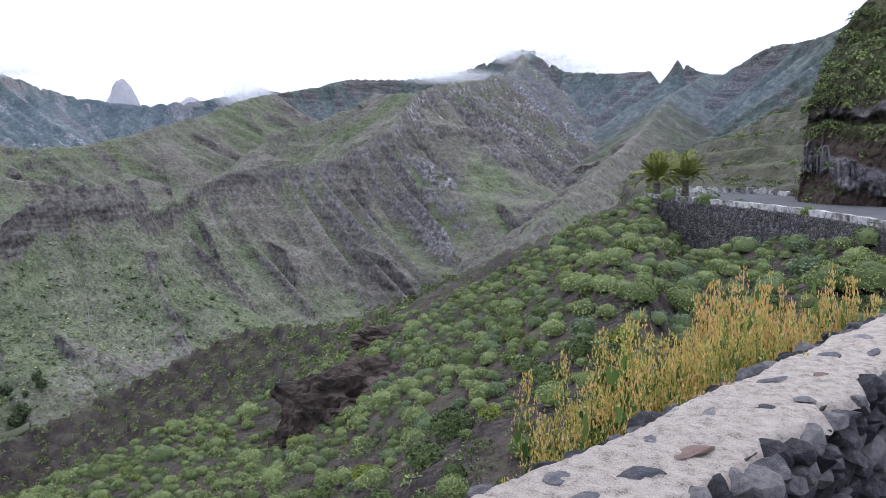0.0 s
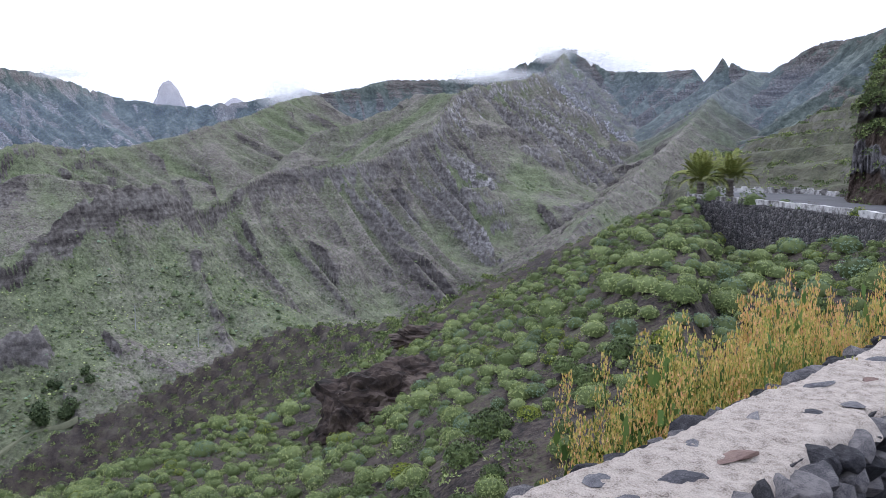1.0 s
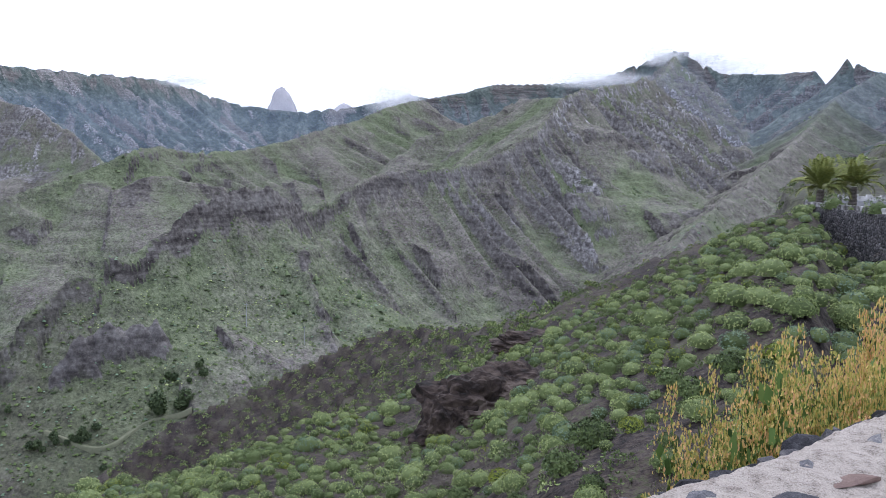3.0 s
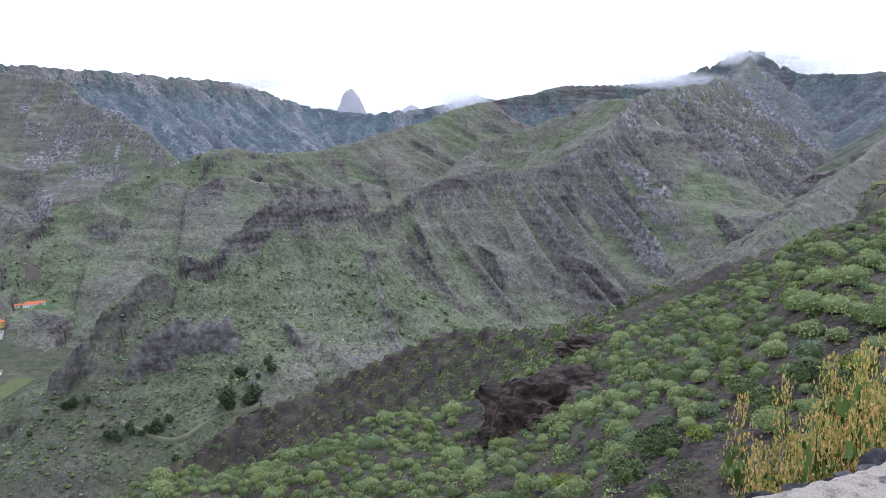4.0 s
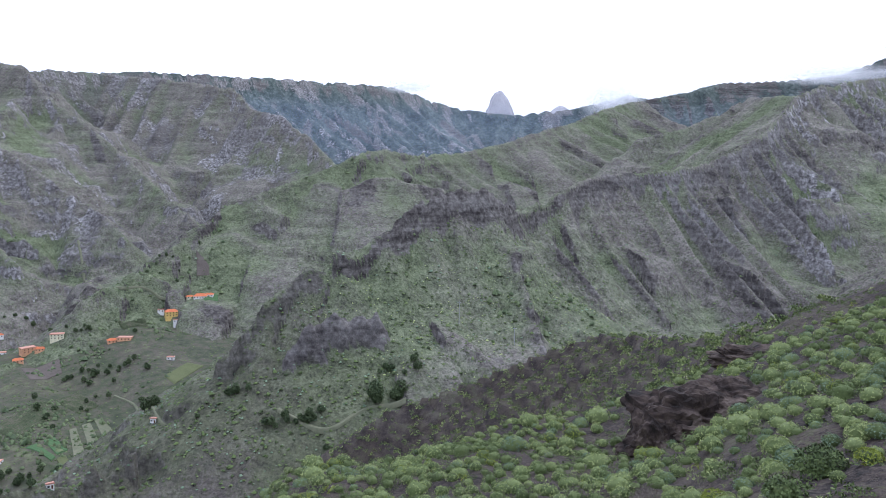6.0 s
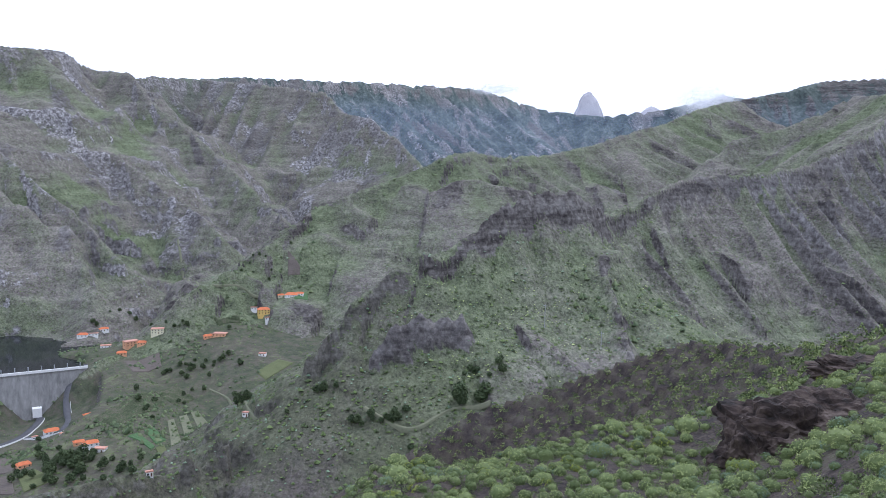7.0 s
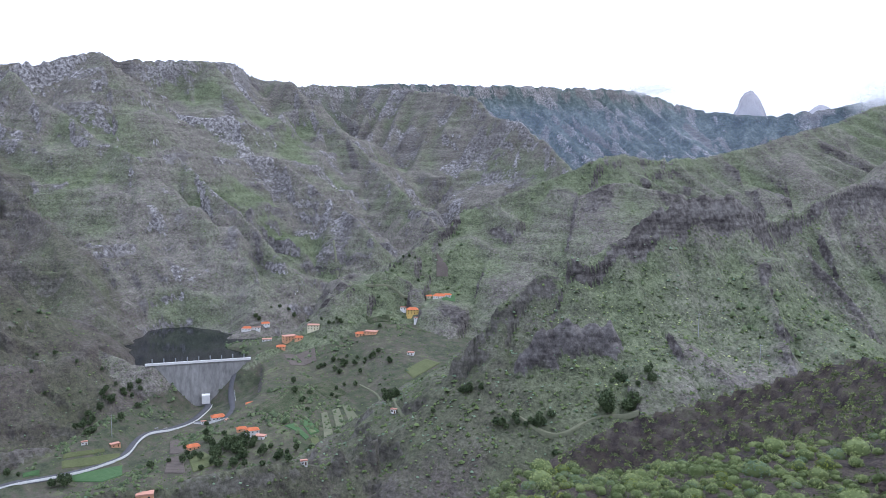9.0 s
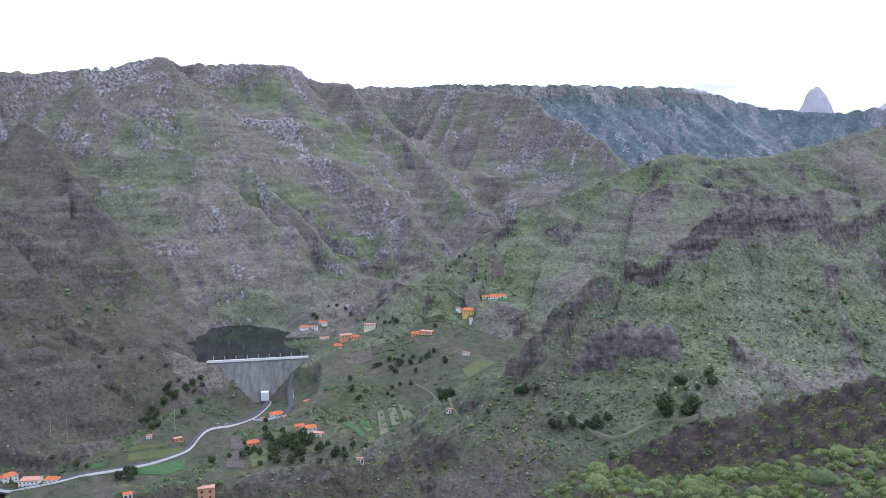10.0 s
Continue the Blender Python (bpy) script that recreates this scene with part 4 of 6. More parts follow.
def dome_quads(r_, rad, flat, rings=5, seg=9):
    """A lumpy half ball of quads."""
    V, F = [], []
    for i in range(rings + 1):
        el_ = -0.25 + (1.5 - -0.25) * i / rings
        for k in range(seg):
            a = 6.2832 * k / seg + 0.3 * i
            q = rad * (1 + 0.12 * r_.randn() * (i < rings))
            V.append((q * math.cos(el_) * math.cos(a), q * math.cos(el_) * math.sin(a), q * math.sin(el_) * flat))
    for i in range(rings):
        for k in range(seg):
            F.append((i * seg + k, i * seg + (k + 1) % seg, (i + 1) * seg + (k + 1) % seg, (i + 1) * seg + k))
    return V, F


for n_, kd in enumerate(LOW):
    r_ = np.random.RandomState(300 + n_)
    q, p = dome_points(r_, 120, 6, 0.92)
    q[:, 2] += 0.25
    v, f = leaf_clumps(r_, q, p + np.array([0, 0, .3]), 0.115, 3, 0.36 if kd != "dry" else 0.08)
    if kd != "dry":
        dv, df = dome_quads(r_, 0.90 if kd != "bush" else 0.70, 0.9)
        f = f + [tuple(i + len(v) for i in w) for w in df]
        v = v + [np.array(w) + np.array([0, 0, .25]) for w in dv]
    proto[kd] = (np.array(v), np.array(f))
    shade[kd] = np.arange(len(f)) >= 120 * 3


light, tiny = {}, {}
for n_, kd in enumerate(LOW):
    r_ = np.random.RandomState(340 + n_)
    q, p = dome_points(r_, 20, 4, 0.85)
    v, f = leaf_clumps(r_, q, p + np.array([0, 0, .4]), 0.34, 3, 0.28 if kd != "dry" else 0.07)
    light[kd] = (np.array(v), np.array(f))
    v, f = leaf_clumps(r_, q[::3], p[::3] + np.array([0, 0, .4]), 0.5, 3, 0.34 if kd != "dry" else 0.10)
    tiny[kd] = (np.array(v), np.array(f))


def add_mass(kd, x, y, z, rad, low=False):
    v, f = (light if low else proto)[kd]
    t = rng.rand() * 6.28
    c, s = math.cos(t) * rad, math.sin(t) * rad
    V = np.stack([v[:, 0] * c - v[:, 1] * s + x, v[:, 0] * s + v[:, 1] * c + y, v[:, 2] * rad + z], -1)
    base = count[kd]
    count[kd] += len(v)
    mass[kd][0].append(V)
    mass[kd][1].append(f + base)
    mass[kd][2].append(np.zeros(len(f), bool) if low else shade[kd])


for k in order[300:]:
    x, y, rad, kind = spots[k]
    add_mass(kind, x, y, zs[k], rad)
lx, ly = [], []
while len(lx) < 4200:
    az, r = rng.uniform(-44, 31), math.sqrt(rng.uniform(8 ** 2, 110 ** 2))
    if r < np.interp(radians(az), RIM_AZ, RIM_R) + 2:
        lx.append(math.sin(radians(az)) * r)
        ly.append(math.cos(radians(az)) * r)
lz = near_z(lx, ly)
for x, y, z in zip(lx, ly, lz):
    add_mass(rng.choice(["bush", "dry", "euphorbia", "yellow"], p=[.56, .30, .12, .02]), x, y, z - 0.03, rng.uniform(.14, .44), True)


def quads_mesh(name, V, F, mat_):
    me = bpy.data.meshes.new(name)
    me.vertices.add(len(V))
    me.vertices.foreach_set("co", V.astype(np.float32).ravel())
    me.loops.add(F.size)
    me.loops.foreach_set("vertex_index", F.astype(np.int32).ravel())
    me.polygons.add(len(F))
    me.polygons.foreach_set("loop_start", np.arange(0, F.size, F.shape[1], dtype=np.int32))
    me.update(calc_edges=True)
    me.materials.append(mat_)
    return me


MASS_LABEL = {"euphorbia": "many pale green domed shrubs over the slope", "blue": "many blue-green domed shrubs over the slope", "bush": "low dark green scrub over the slope",
              "yellow": "scattered yellow-green scrub over the slope", "dry": "dry grey-brown scrub and twigs over the slope"}
for kd, (V, F, inside) in mass.items():
    if V:
        ob = new("scrub", quads_mesh("scrub", np.concatenate(V), np.concatenate(F), LOW[kd]))
        # cores of the massed shrubs take the painted shade colour
        ob.data.materials.append(M_CORE_SHADE)
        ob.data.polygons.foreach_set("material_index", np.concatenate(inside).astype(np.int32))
        tagged(ob, MASS_LABEL[kd], "scrub", kind="stuff")


# ---- flowering shrubs behind the parapet ----
def tube(pts, r0, r1, sides=4):
    v, f = [], []
    n = len(pts)
    for k, p in enumerate(pts):
        rr = r0 + (r1 - r0) * k / (n - 1)
        i = len(v)
        v += [np.array(p) + rr * np.array([math.cos(a), math.sin(a), 0]) for a in np.arange(sides) * 6.2832 / sides]
        if k:
            f += [(i - sides + m, i - sides + (m + 1) % sides, i + (m + 1) % sides, i + m) for m in range(sides)]
    return v, f


def join(parts):
    V, F = [], []
    for v, f in parts:
        b = len(V)
        V += list(v)
        F += [tuple(i + b for i in q) for q in f]
    return V, F


def flowering_kind(seed):
    """A bushy plant 1 high: stems, broad leaves, and upright seed heads."""
    rng = np.random.RandomState(seed)
    stems, heads, leaves = [], [], []
    for k in range(70):
        a, spread = rng.rand() * 6.28, 0.46 * rng.rand() ** 0.6
        top = np.array([math.cos(a) * spread, math.sin(a) * spread, rng.uniform(.66, 1.04) - 0.22 * spread])
        pts = [np.array([0, 0, 0]) + (top * np.array([u ** 0.7, u ** 0.7, u])) for u in (0, .35, .7, 1)]
        stems.append(tube(pts, 0.010, 0.003))
        c, n = [], []
        hl = rng.uniform(.16, .34)
        for j in range(190):
            u = rng.rand()
            w = 0.060 * (1 - 0.75 * u)
            c.append(top + np.array([rng.randn() * w, rng.randn() * w, -hl * (1 - u) + 0.05]))
            n.append(rng.randn(3) + np.array([0, 0, .8]))
        heads.append(leaf_clumps(rng, np.array(c), np.array(n), 0.0075, 2, 0.60, 0.9))
        c, n = [], []
        for j in range(22):
            u = rng.uniform(.35, .97)
            p = top * np.array([u ** 0.7, u ** 0.7, u]) + rng.randn(3) * 0.03
            c.append(p)
            n.append(np.array([p[0], p[1], 0.15]) + 0.4 * rng.randn(3) * 0.3)
        leaves.append(leaf_clumps(rng, np.array(c), np.array(n), 0.042, 2, 0.42, 1.0))
    out = []
    for nm, data, mt in (("stem", stems, M_LEAF), ("foliage", leaves, M_LEAF), ("seed_plume", heads, M_FLOWER)):
        v, f = join(data)
        out.append((nm, mesh_of(nm, v, f, [mt])))
    return out


FK = [flowering_kind(500 + k) for k in range(3)]
rng = np.random.RandomState(21)
k = 0
for s, w, top in ((3.45, -1.95, .0), (3.6, -1.62, -.02), (3.9, -2.0, .04), (4.05, -1.65, .02), (4.4, -2.05, .08), (4.5, -1.68, .04),
                  (4.9, -2.0, .12), (5.05, -1.65, .06), (5.5, -2.0, .16), (5.7, -1.65, .10), (6.1, -1.95, .2), (6.5, -1.7, .14), (6.9, -1.85, .12)):
    p = wall_point(s, w)
    z0 = float(near_z(p.x, p.y)[0])
    hgt = p.z + 0.8 * top + 0.03 - z0
    th = empty("flowering_shrub", Matrix.LocRotScale((p.x, p.y, z0 - .05), Euler((0, 0, rng.rand() * 6.28)), (1.05, 1.05, hgt)))
    tagged(th, "tall shrub with orange-yellow seed heads behind the parapet", "shrub", "flowering shrubs by the parapet")
    for nm, me in FK[k % 3]:
        part(nm, me, th, {"stem": "thin green stems", "foliage": "broad green leaves", "seed_plume": "orange-yellow seed heads"}[nm])
    k += 1


# ---- palms ----
def frond_mesh(seed, length, droop, mat_):
    """One feather leaf: an arched rib with narrow leaflets on both sides, along +x."""
    rng = np.random.RandomState(seed)
    N = 20
    pts = []
    for i in range(N + 1):
        u = i / N
        pts.append(np.array([length * u * (1 - 0.18 * u * droop), 0, length * (0.55 * u - droop * 0.75 * u * u)]))
    v, f = tube(pts, 0.03 * length / 2, 0.004, 3)
    for i in range(3, N):
        for side in (-1, 1):
            for sub in (0, .5):
                p = pts[i] * (1 - sub) + pts[i + 1] * sub
                u = (i + sub) / N
                L = length * 0.24 * math.sin(math.pi * min(1, 0.15 + 0.85 * u)) ** 0.6 * rng.uniform(.85, 1.1)
                d = np.array([0.65, side * 0.8, 0.18 + rng.uniform(-.12, .12)])
                tip = p + d * L + np.array([0, 0, -0.25 * L])
                q = p + d * L * 0.5
                wv = np.array([0.05, 0, 0.012]) * length * 0.35
                b = len(v)
                v += [p, q + wv, tip, q - wv]
                f.append((b, b + 1, b + 2, b + 3))
    return mesh_of("frond", v, f, [mat_])


FRONDS = [frond_mesh(700 + k, 1.0, d, M_PALM) for k, d in enumerate((0.25, 0.55, 0.8, 1.05))]


def palm(x, y, z, trunk_h, leaf, n, label, seed):
    rng = np.random.RandomState(seed)
    th = empty("palm_tree", pose(x, y, z))
    tagged(th, label, "palm tree", "palms")
    bmv, bmf = [], []
    rings = 12
    for k in range(rings + 1):
        rr = (0.42 + 0.07 * (k % 2) - 0.10 * k / rings) * min(1, leaf / 2.6)
        c = len(bmv)
        bmv += [np.array([rr * math.cos(a), rr * math.sin(a), trunk_h * k / rings - .2]) for a in np.arange(10) * .62832]
        if k:
            bmf += [(c - 10 + m, c - 10 + (m + 1) % 10, c + (m + 1) % 10, c + m) for m in range(10)]
    bmf.append(tuple(range(len(bmv) - 10, len(bmv))))
    part("trunk", mesh_of("trunk", bmv, bmf, [M_BARK]), th, "rough brown trunk with old leaf bases")
    for k in range(n):
        tilt = rng.uniform(0, 1)
        fr = part("frond", FRONDS[min(3, int(tilt * 4))], th)
        fr.matrix_basis = Matrix.LocRotScale((0, 0, trunk_h - .1), Euler((rng.uniform(-.2, .2), -1.0 + 1.15 * tilt, k * 2.39996 + rng.uniform(-.15, .15))), (leaf * rng.uniform(.85, 1.1),) * 3)


for az, r, th_, leaf, n, lab, seed in PALMS:
    px_, py_ = math.sin(radians(az)) * r, math.cos(radians(az)) * r
    palm(px_, py_, float(near_z(px_, py_)[0]), th_, leaf, n, lab, seed)


# ---- agaves at the foot of the parapet ----
def agave(x, y, z, size, seed):
    rng = np.random.RandomState(seed)
    th = empty("agave", pose(x, y, z))
    tagged(th, "grey-green spiky agave at the foot of the wall", "agave", "agaves")
    for k in range(18):
        a, el = k * 2.39996, 0.25 + 1.1 * k / 18
        L = size * rng.uniform(.8, 1.1)
        d, sd = np.array([math.cos(a) * math.cos(el), math.sin(a) * math.cos(el), math.sin(el)]), np.array([-math.sin(a), math.cos(a), 0])
        v = [d * 0, d * L * .45 + sd * L * .09, d * L, d * L * .45 - sd * L * .09, d * L * .45 + np.array([0, 0, -.05 * L])]
        part("leaf", mesh_of("leaf", v, [(0, 1, 4), (1, 2, 4), (2, 3, 4), (3, 0, 4)], [M_AGAVE]), th)


for az, r, size, seed in AGAVES:
    px_, py_ = math.sin(radians(az)) * r, math.cos(radians(az)) * r
    agave(px_, py_, float(near_z(px_, py_)[0]), size, seed)


# ---- rock outcrops of the near slope ----
def boulder(name, x, y, z, sx, sy, sz, seed, mat_, label, sub=5, turn=0.0, rough=0.42):
    bm = bmesh.new()
    bmesh.ops.create_icosphere(bm, subdivisions=sub, radius=1)
    for v in bm.verts:
        c = v.co.copy()
        d = noise.fractal(c * 1.3 + Vector((seed, 0, 0)), 1.0, 2.0, 6) * rough
        st = 0.16 * noise.noise(Vector((seed, 3, c.z * 5))) + 0.16 * abs(noise.noise(c * 7 + Vector((0, seed, 0))))
        v.co = c * (1 + d - st)
    me = from_bm(name, bm, [mat_])
    ob = new(name, me)
    ob.matrix_world = Matrix.LocRotScale((x, y, z), Euler((0, 0, turn)), (sx, sy, sz))
    tagged(ob, label, "rock")
    return ob


for az, r, up_, sx, sy, sz, seed in OUTCROPS:
    px_, py_ = math.sin(radians(az)) * r, math.cos(radians(az)) * r
    boulder("rock_outcrop", px_, py_, float(near_z(px_, py_)[0]) + up_, sx, sy, sz, seed, M_BROWNROCK, "crumbling dark brown rock outcrop on the slope", turn=-radians(az))


# ---- bend of the road with its retaining wall and cliff ----
def arc_pts(a0, a1, n, table, off=0.0):
    az = np.linspace(a0, a1, n)
    r = np.interp(az, SHELF_AZ, table) + off
    return np.stack([np.sin(np.radians(az)) * r, np.cos(np.radians(az)) * r], -1)


oa, ia = arc_pts(14.2, 44, 90, SHELF_OUT, 0.1), arc_pts(14.2, 44, 90, SHELF_IN, 0.2)
U = np.linspace(0, 1, 12)[None, :]
RX, RY = oa[:, :1] * (1 - U) + ia[:, :1] * U, oa[:, 1:] * (1 - U) + ia[:, 1:] * U
road = new("road", grid_mesh("road", RX, RY, np.full(RX.shape, ROAD_Z) + 0.03 * fbm(RX / 3, RY / 3, 2), flip=False))
road.data.materials.append(M_ASPHALT)
tagged(road, "worn grey asphalt bend of a mountain road", "road", kind="structure")
# retaining wall, battered, down to the slope
oa = arc_pts(14.0, 42, 220, SHELF_OUT, 0.0)
foot = near_z(oa[:, 0] * 0.985, oa[:, 1] * 0.985) - 1.5
V = np.linspace(0, 1, 26)[None, :]
zt = ROAD_Z + 0.02
hz = zt + (np.minimum(foot, zt - 0.5)[:, None] - zt) * V
lean = 1 - 0.012 * V
jit = 0.10 * fbm(np.arange(220)[:, None] * 0.45, hz * 2.2, 3) / 80
WX, WY = oa[:, :1] * (lean + jit), oa[:, 1:] * (lean + jit)
rw = new("retaining_wall", grid_mesh("retaining_wall", WX, WY, hz, flip=True))
rw.data.materials.append(M_RUBBLEWALL)
rw.modifiers.new("thick", "SOLIDIFY").thickness = 0.5
tagged(rw, "dark rubble stone retaining wall below the road", "wall", kind="structure")


def edge_wall(name, a0, a1, table, off, hgt, thick, label, gap=None):
    """A low wall along the road's edge, in lengths with posts."""
    th = empty(name, pose(0, 0, 0))
    tagged(th, label, "parapet", kind="structure")
    pts = arc_pts(a0, a1, 60, table, off)
    seg = 0
    i = 0
    step = 6
    while i + step < 60:
        bm = bmesh.new()
        prev = None
        for j in range(i, i + step + 1):
            c = Vector((*pts[j], 0))
            t_ = Vector((*(pts[min(j + 1, 59)] - pts[max(j - 1, 0)]), 0)).normalized()
            n_ = Vector((-t_.y, t_.x, 0)) * thick / 2
            hj = hgt * (1 + 0.06 * math.sin(j * 1.7))
            ring = [bm.verts.new(c + n_ + Vector((0, 0, ROAD_Z - .3))), bm.verts.new(c + n_ + Vector((0, 0, ROAD_Z + hj))), bm.verts.new(c - n_ + Vector((0, 0, ROAD_Z + hj))), bm.verts.new(c - n_ + Vector((0, 0, ROAD_Z - .3)))]
            if prev:
                for m in range(4):
                    bm.faces.new((prev[m], prev[(m + 1) % 4], ring[(m + 1) % 4], ring[m]))
            else:
                bm.faces.new(ring)
            prev = ring
        bm.faces.new(prev[::-1])
        bmesh.ops.recalc_face_normals(bm, faces=bm.faces)
        part("wall_block", from_bm("wall_block", bm, [M_WHITEWASH]), th)
        if gap:
            bm = bmesh.new()
            x, y = pts[i]
            box_bm(bm, x - .3, x + .3, y - .3, y + .3, ROAD_Z - .2, ROAD_Z + hgt + .22)
            part("post", from_bm("post", bm, [M_WHITEWASH]), th)
        i += step
        seg += 1


edge_wall("outer_parapet", 14.3, 36, SHELF_OUT, 0.3, 0.5, 0.45, "stained whitewashed low wall along the road edge")
edge_wall("inner_parapet", 16.3, 24.3, SHELF_IN, -0.6, 0.55, 0.45, "whitewashed low roadside wall with posts", gap=True)

# cliff above the road: soil foot, band of columnar rock, brown soil, overhanging ledge, overgrown slope
cu, cv = np.meshgrid(np.linspace(0, 1, 300), np.linspace(0, 1, 190), indexing="ij")
c_az = np.interp(cu, [0, .22, .3, .45, .7, 1], [25.0, 23.9, 24.1, 26.0, 31, 44])
c_r = np.interp(cu, [0, .22, .3, .45, .7, 1], [140, 96, 88, 84, 80, 66])
c_up = cv * np.interp(cu, [0, .22, .3, .45, .57, .7, 1], [5, 7.5, 10.5, 18.5, 24, 29, 36])
tilt_ = 5.2 - 22 * np.maximum(cu - .3, 0) * 0.35            # height of the rock band, sinking away from the corner
zb = c_up + 0.7 * fbm(cu * 14, c_up * 0.3, 3)
band = sstep(-1.6, -1.2, zb - tilt_) * sstep(1.6, 1.1, zb - tilt_)
ledge_z = 8.6 + 0.5 * fbm(cu * 9, cu * 0, 2)
lean = 0.42 * c_up - 0.5 * band + 1.6 * sstep(-0.9, -0.3, c_up - ledge_z) - 1.9 * sstep(0.0, 0.5, c_up - ledge_z) + 0.75 * np.maximum(c_up - ledge_z - 2.0, 0)
rough_ = 0.7 * fbm(cu * 16, c_up * 0.45, 5) + 0.25 * fbm(cu * 90, c_up * 2.2, 3) + band * (0.55 * ridged(cu * 70 + 0.4 * c_up, c_up * 0.25, 2))
cr = c_r + lean - rough_
az_sh = c_az + cv * 0.6 * (cu < .3) + np.interp(cu, [0, .22, .5], [1.2, 0.6, 0]) * cv
cliff = new("cliff", grid_mesh("cliff", np.sin(np.radians(az_sh)) * cr, np.cos(np.radians(az_sh)) * cr, ROAD_Z - 0.6 + c_up + 0.3 * fbm(cu * 20, cv * 20, 3), flip=False))
for key, values in (("band", np.maximum(band, 0.7 * sstep(-0.2, 0.1, c_up - ledge_z) * sstep(1.6, 0.8, c_up - ledge_z))), ("grown", np.clip(sstep(1.0, 2.6, c_up - ledge_z) + sstep(-2.2, -1.2, c_up - ledge_z) * sstep(0.0, -0.4, c_up - ledge_z) * 0.8, 0, 1))):
    a = cliff.data.attributes.new(key, "FLOAT", "POINT")
    a.data.foreach_set("value", values.astype(np.float32).ravel())
M_CLIFF, nt, b = material("layered_volcanic_cliff", 0.95)
cn = noise_tex(nt, 1.1, 7, 0.72)
cs = mathn(nt, "ADD", mathn(nt, "MULTIPLY", cn, 0.6), mathn(nt, "MULTIPLY", noise_tex(nt, 0.16, 4, 0.6), 0.4))
c_soil = ramp(nt, cs, [(0.40, (0.020, 0.014, 0.011)), (0.48, (0.052, 0.037, 0.029)), (0.56, (0.085, 0.064, 0.050)), (0.66, (0.105, 0.100, 0.062))])
c_rock = ramp(nt, cs, [(0.40, (0.030, 0.028, 0.030)), (0.48, (0.105, 0.100, 0.102)), (0.55, (0.180, 0.172, 0.172)), (0.66, (0.300, 0.290, 0.285))])
c_turf = ramp(nt, cs, [(0.40, (0.018, 0.017, 0.010)), (0.48, (0.048, 0.048, 0.024)), (0.56, (0.075, 0.085, 0.036)), (0.66, (0.130, 0.125, 0.070))])
cc = mixc(nt, attr(nt, "grown"), mixc(nt, attr(nt, "band"), c_soil, c_rock), c_turf)
nt.links.new(cc, b.inputs["Base Color"])
bump(nt, b, cn, 0.9, 0.35)
cliff.data.materials.append(M_CLIFF)
tagged(cliff, "brown soil cliff with a grey columnar rock band above the road", "cliff", kind="structure")
# growth on the cliff and on the terraced slope behind the road
rng = np.random.RandomState(31)
for kd in ("bush", "euphorbia", "dry"):
    Vs, Fs, nb = [], [], 0
    v, f = light[kd]

    def put(x, y, z, rad):
        global nb
        t_ = rng.rand() * 6.28
        c, s = math.cos(t_) * rad, math.sin(t_) * rad
        Vs.append(np.stack([v[:, 0] * c - v[:, 1] * s + x, v[:, 0] * s + v[:, 1] * c + y, v[:, 2] * rad + z], -1))
        Fs.append(f + nb)
        nb += len(v)
    n_put = 0
    while n_put < {"bush": 520, "euphorbia": 330, "dry": 160}[kd]:
        i, j = rng.randint(60, 290), rng.randint(0, 190)
        over = c_up[i, j] - ledge_z[i, j]
        if rng.rand() > (0.9 if over > 1.2 else 0.9 if -2.0 < over < -0.6 else 0.05 if over < -5 else 0.015):
            continue
        n_put += 1
        co = cliff.data.vertices[i * 190 + j].co
        put(co.x, co.y, co.z - .1, rng.uniform(.3, .8))
    bx, by = [], []
    while len(bx) < 300:
        az, r = rng.uniform(11, 30), rng.uniform(112, 215)
        bx.append(math.sin(radians(az)) * r)
        by.append(math.cos(radians(az)) * r)
    for x, y, z in zip(bx, by, near_z(bx, by)):
        put(x, y, z - .1, rng.uniform(.35, .9))
    # the dark terraced spur
    bx, by = [], []
    while len(bx) < {"bush": 3600, "euphorbia": 4200, "dry": 1}[kd]:
        az, r = rng.uniform(-34, 2), rng.uniform(112, 262)
        bx.append(math.sin(radians(az)) * r)
        by.append(math.cos(radians(az)) * r)
    v, f = tiny[kd]
    for x, y, z in zip(bx, by, near_z(bx, by)):
        put(x, y, z - .05, rng.uniform(.35, .95))
    ob = new("scrub", quads_mesh("scrub", np.concatenate(Vs), np.concatenate(Fs), LOW[kd]))
    tagged(ob, {"bush": "dark green scrub on the cliff and terraced spur", "euphorbia": "pale green shrubs on the cliff and terraced spur", "dry": "dry brown scrub on the cliff and terraced spur"}[kd], "scrub", kind="stuff")

# ---- plan of the valley, in metres ----
DAM = [(-866.6, 431.4, 0), (-810.8, 528.8, 0)]
DAM_TOP = -232.0
WAYS = []
WAYS.append(("valley_road", "grey valley road with a white edge wall", 8, "asphalt", 0.55, [(-750.1, 122.7), (-768.0, 177.2), (-741.6, 212.1), (-730.4, 242.8), (-727.2, 294.0), (-734.0, 337.1), (-755.3, 356.6), (-771.6, 377.3), (-772.9, 414.6), (-775.3, 433.4), (-803.1, 467.9), (-818.5, 483.3), (-841.2, 493.7)]))
WAYS.append(("dam_road", "grey looping road up to the dam crest", 7, "asphalt", 0.55, [(-847.0, 556.7), (-811.7, 521.0), (-813.3, 509.7), (-796.5, 496.5), (-753.0, 473.4), (-734.0, 451.9), (-764.4, 445.0), (-772.7, 435.5)]))
WAYS.append(("upper_road", "pale narrow road up the far valley", 4, "pale", None, [(-1145.8, 938.4), (-822.4, 724.5), (-801.9, 765.2), (-765.4, 770.6)]))
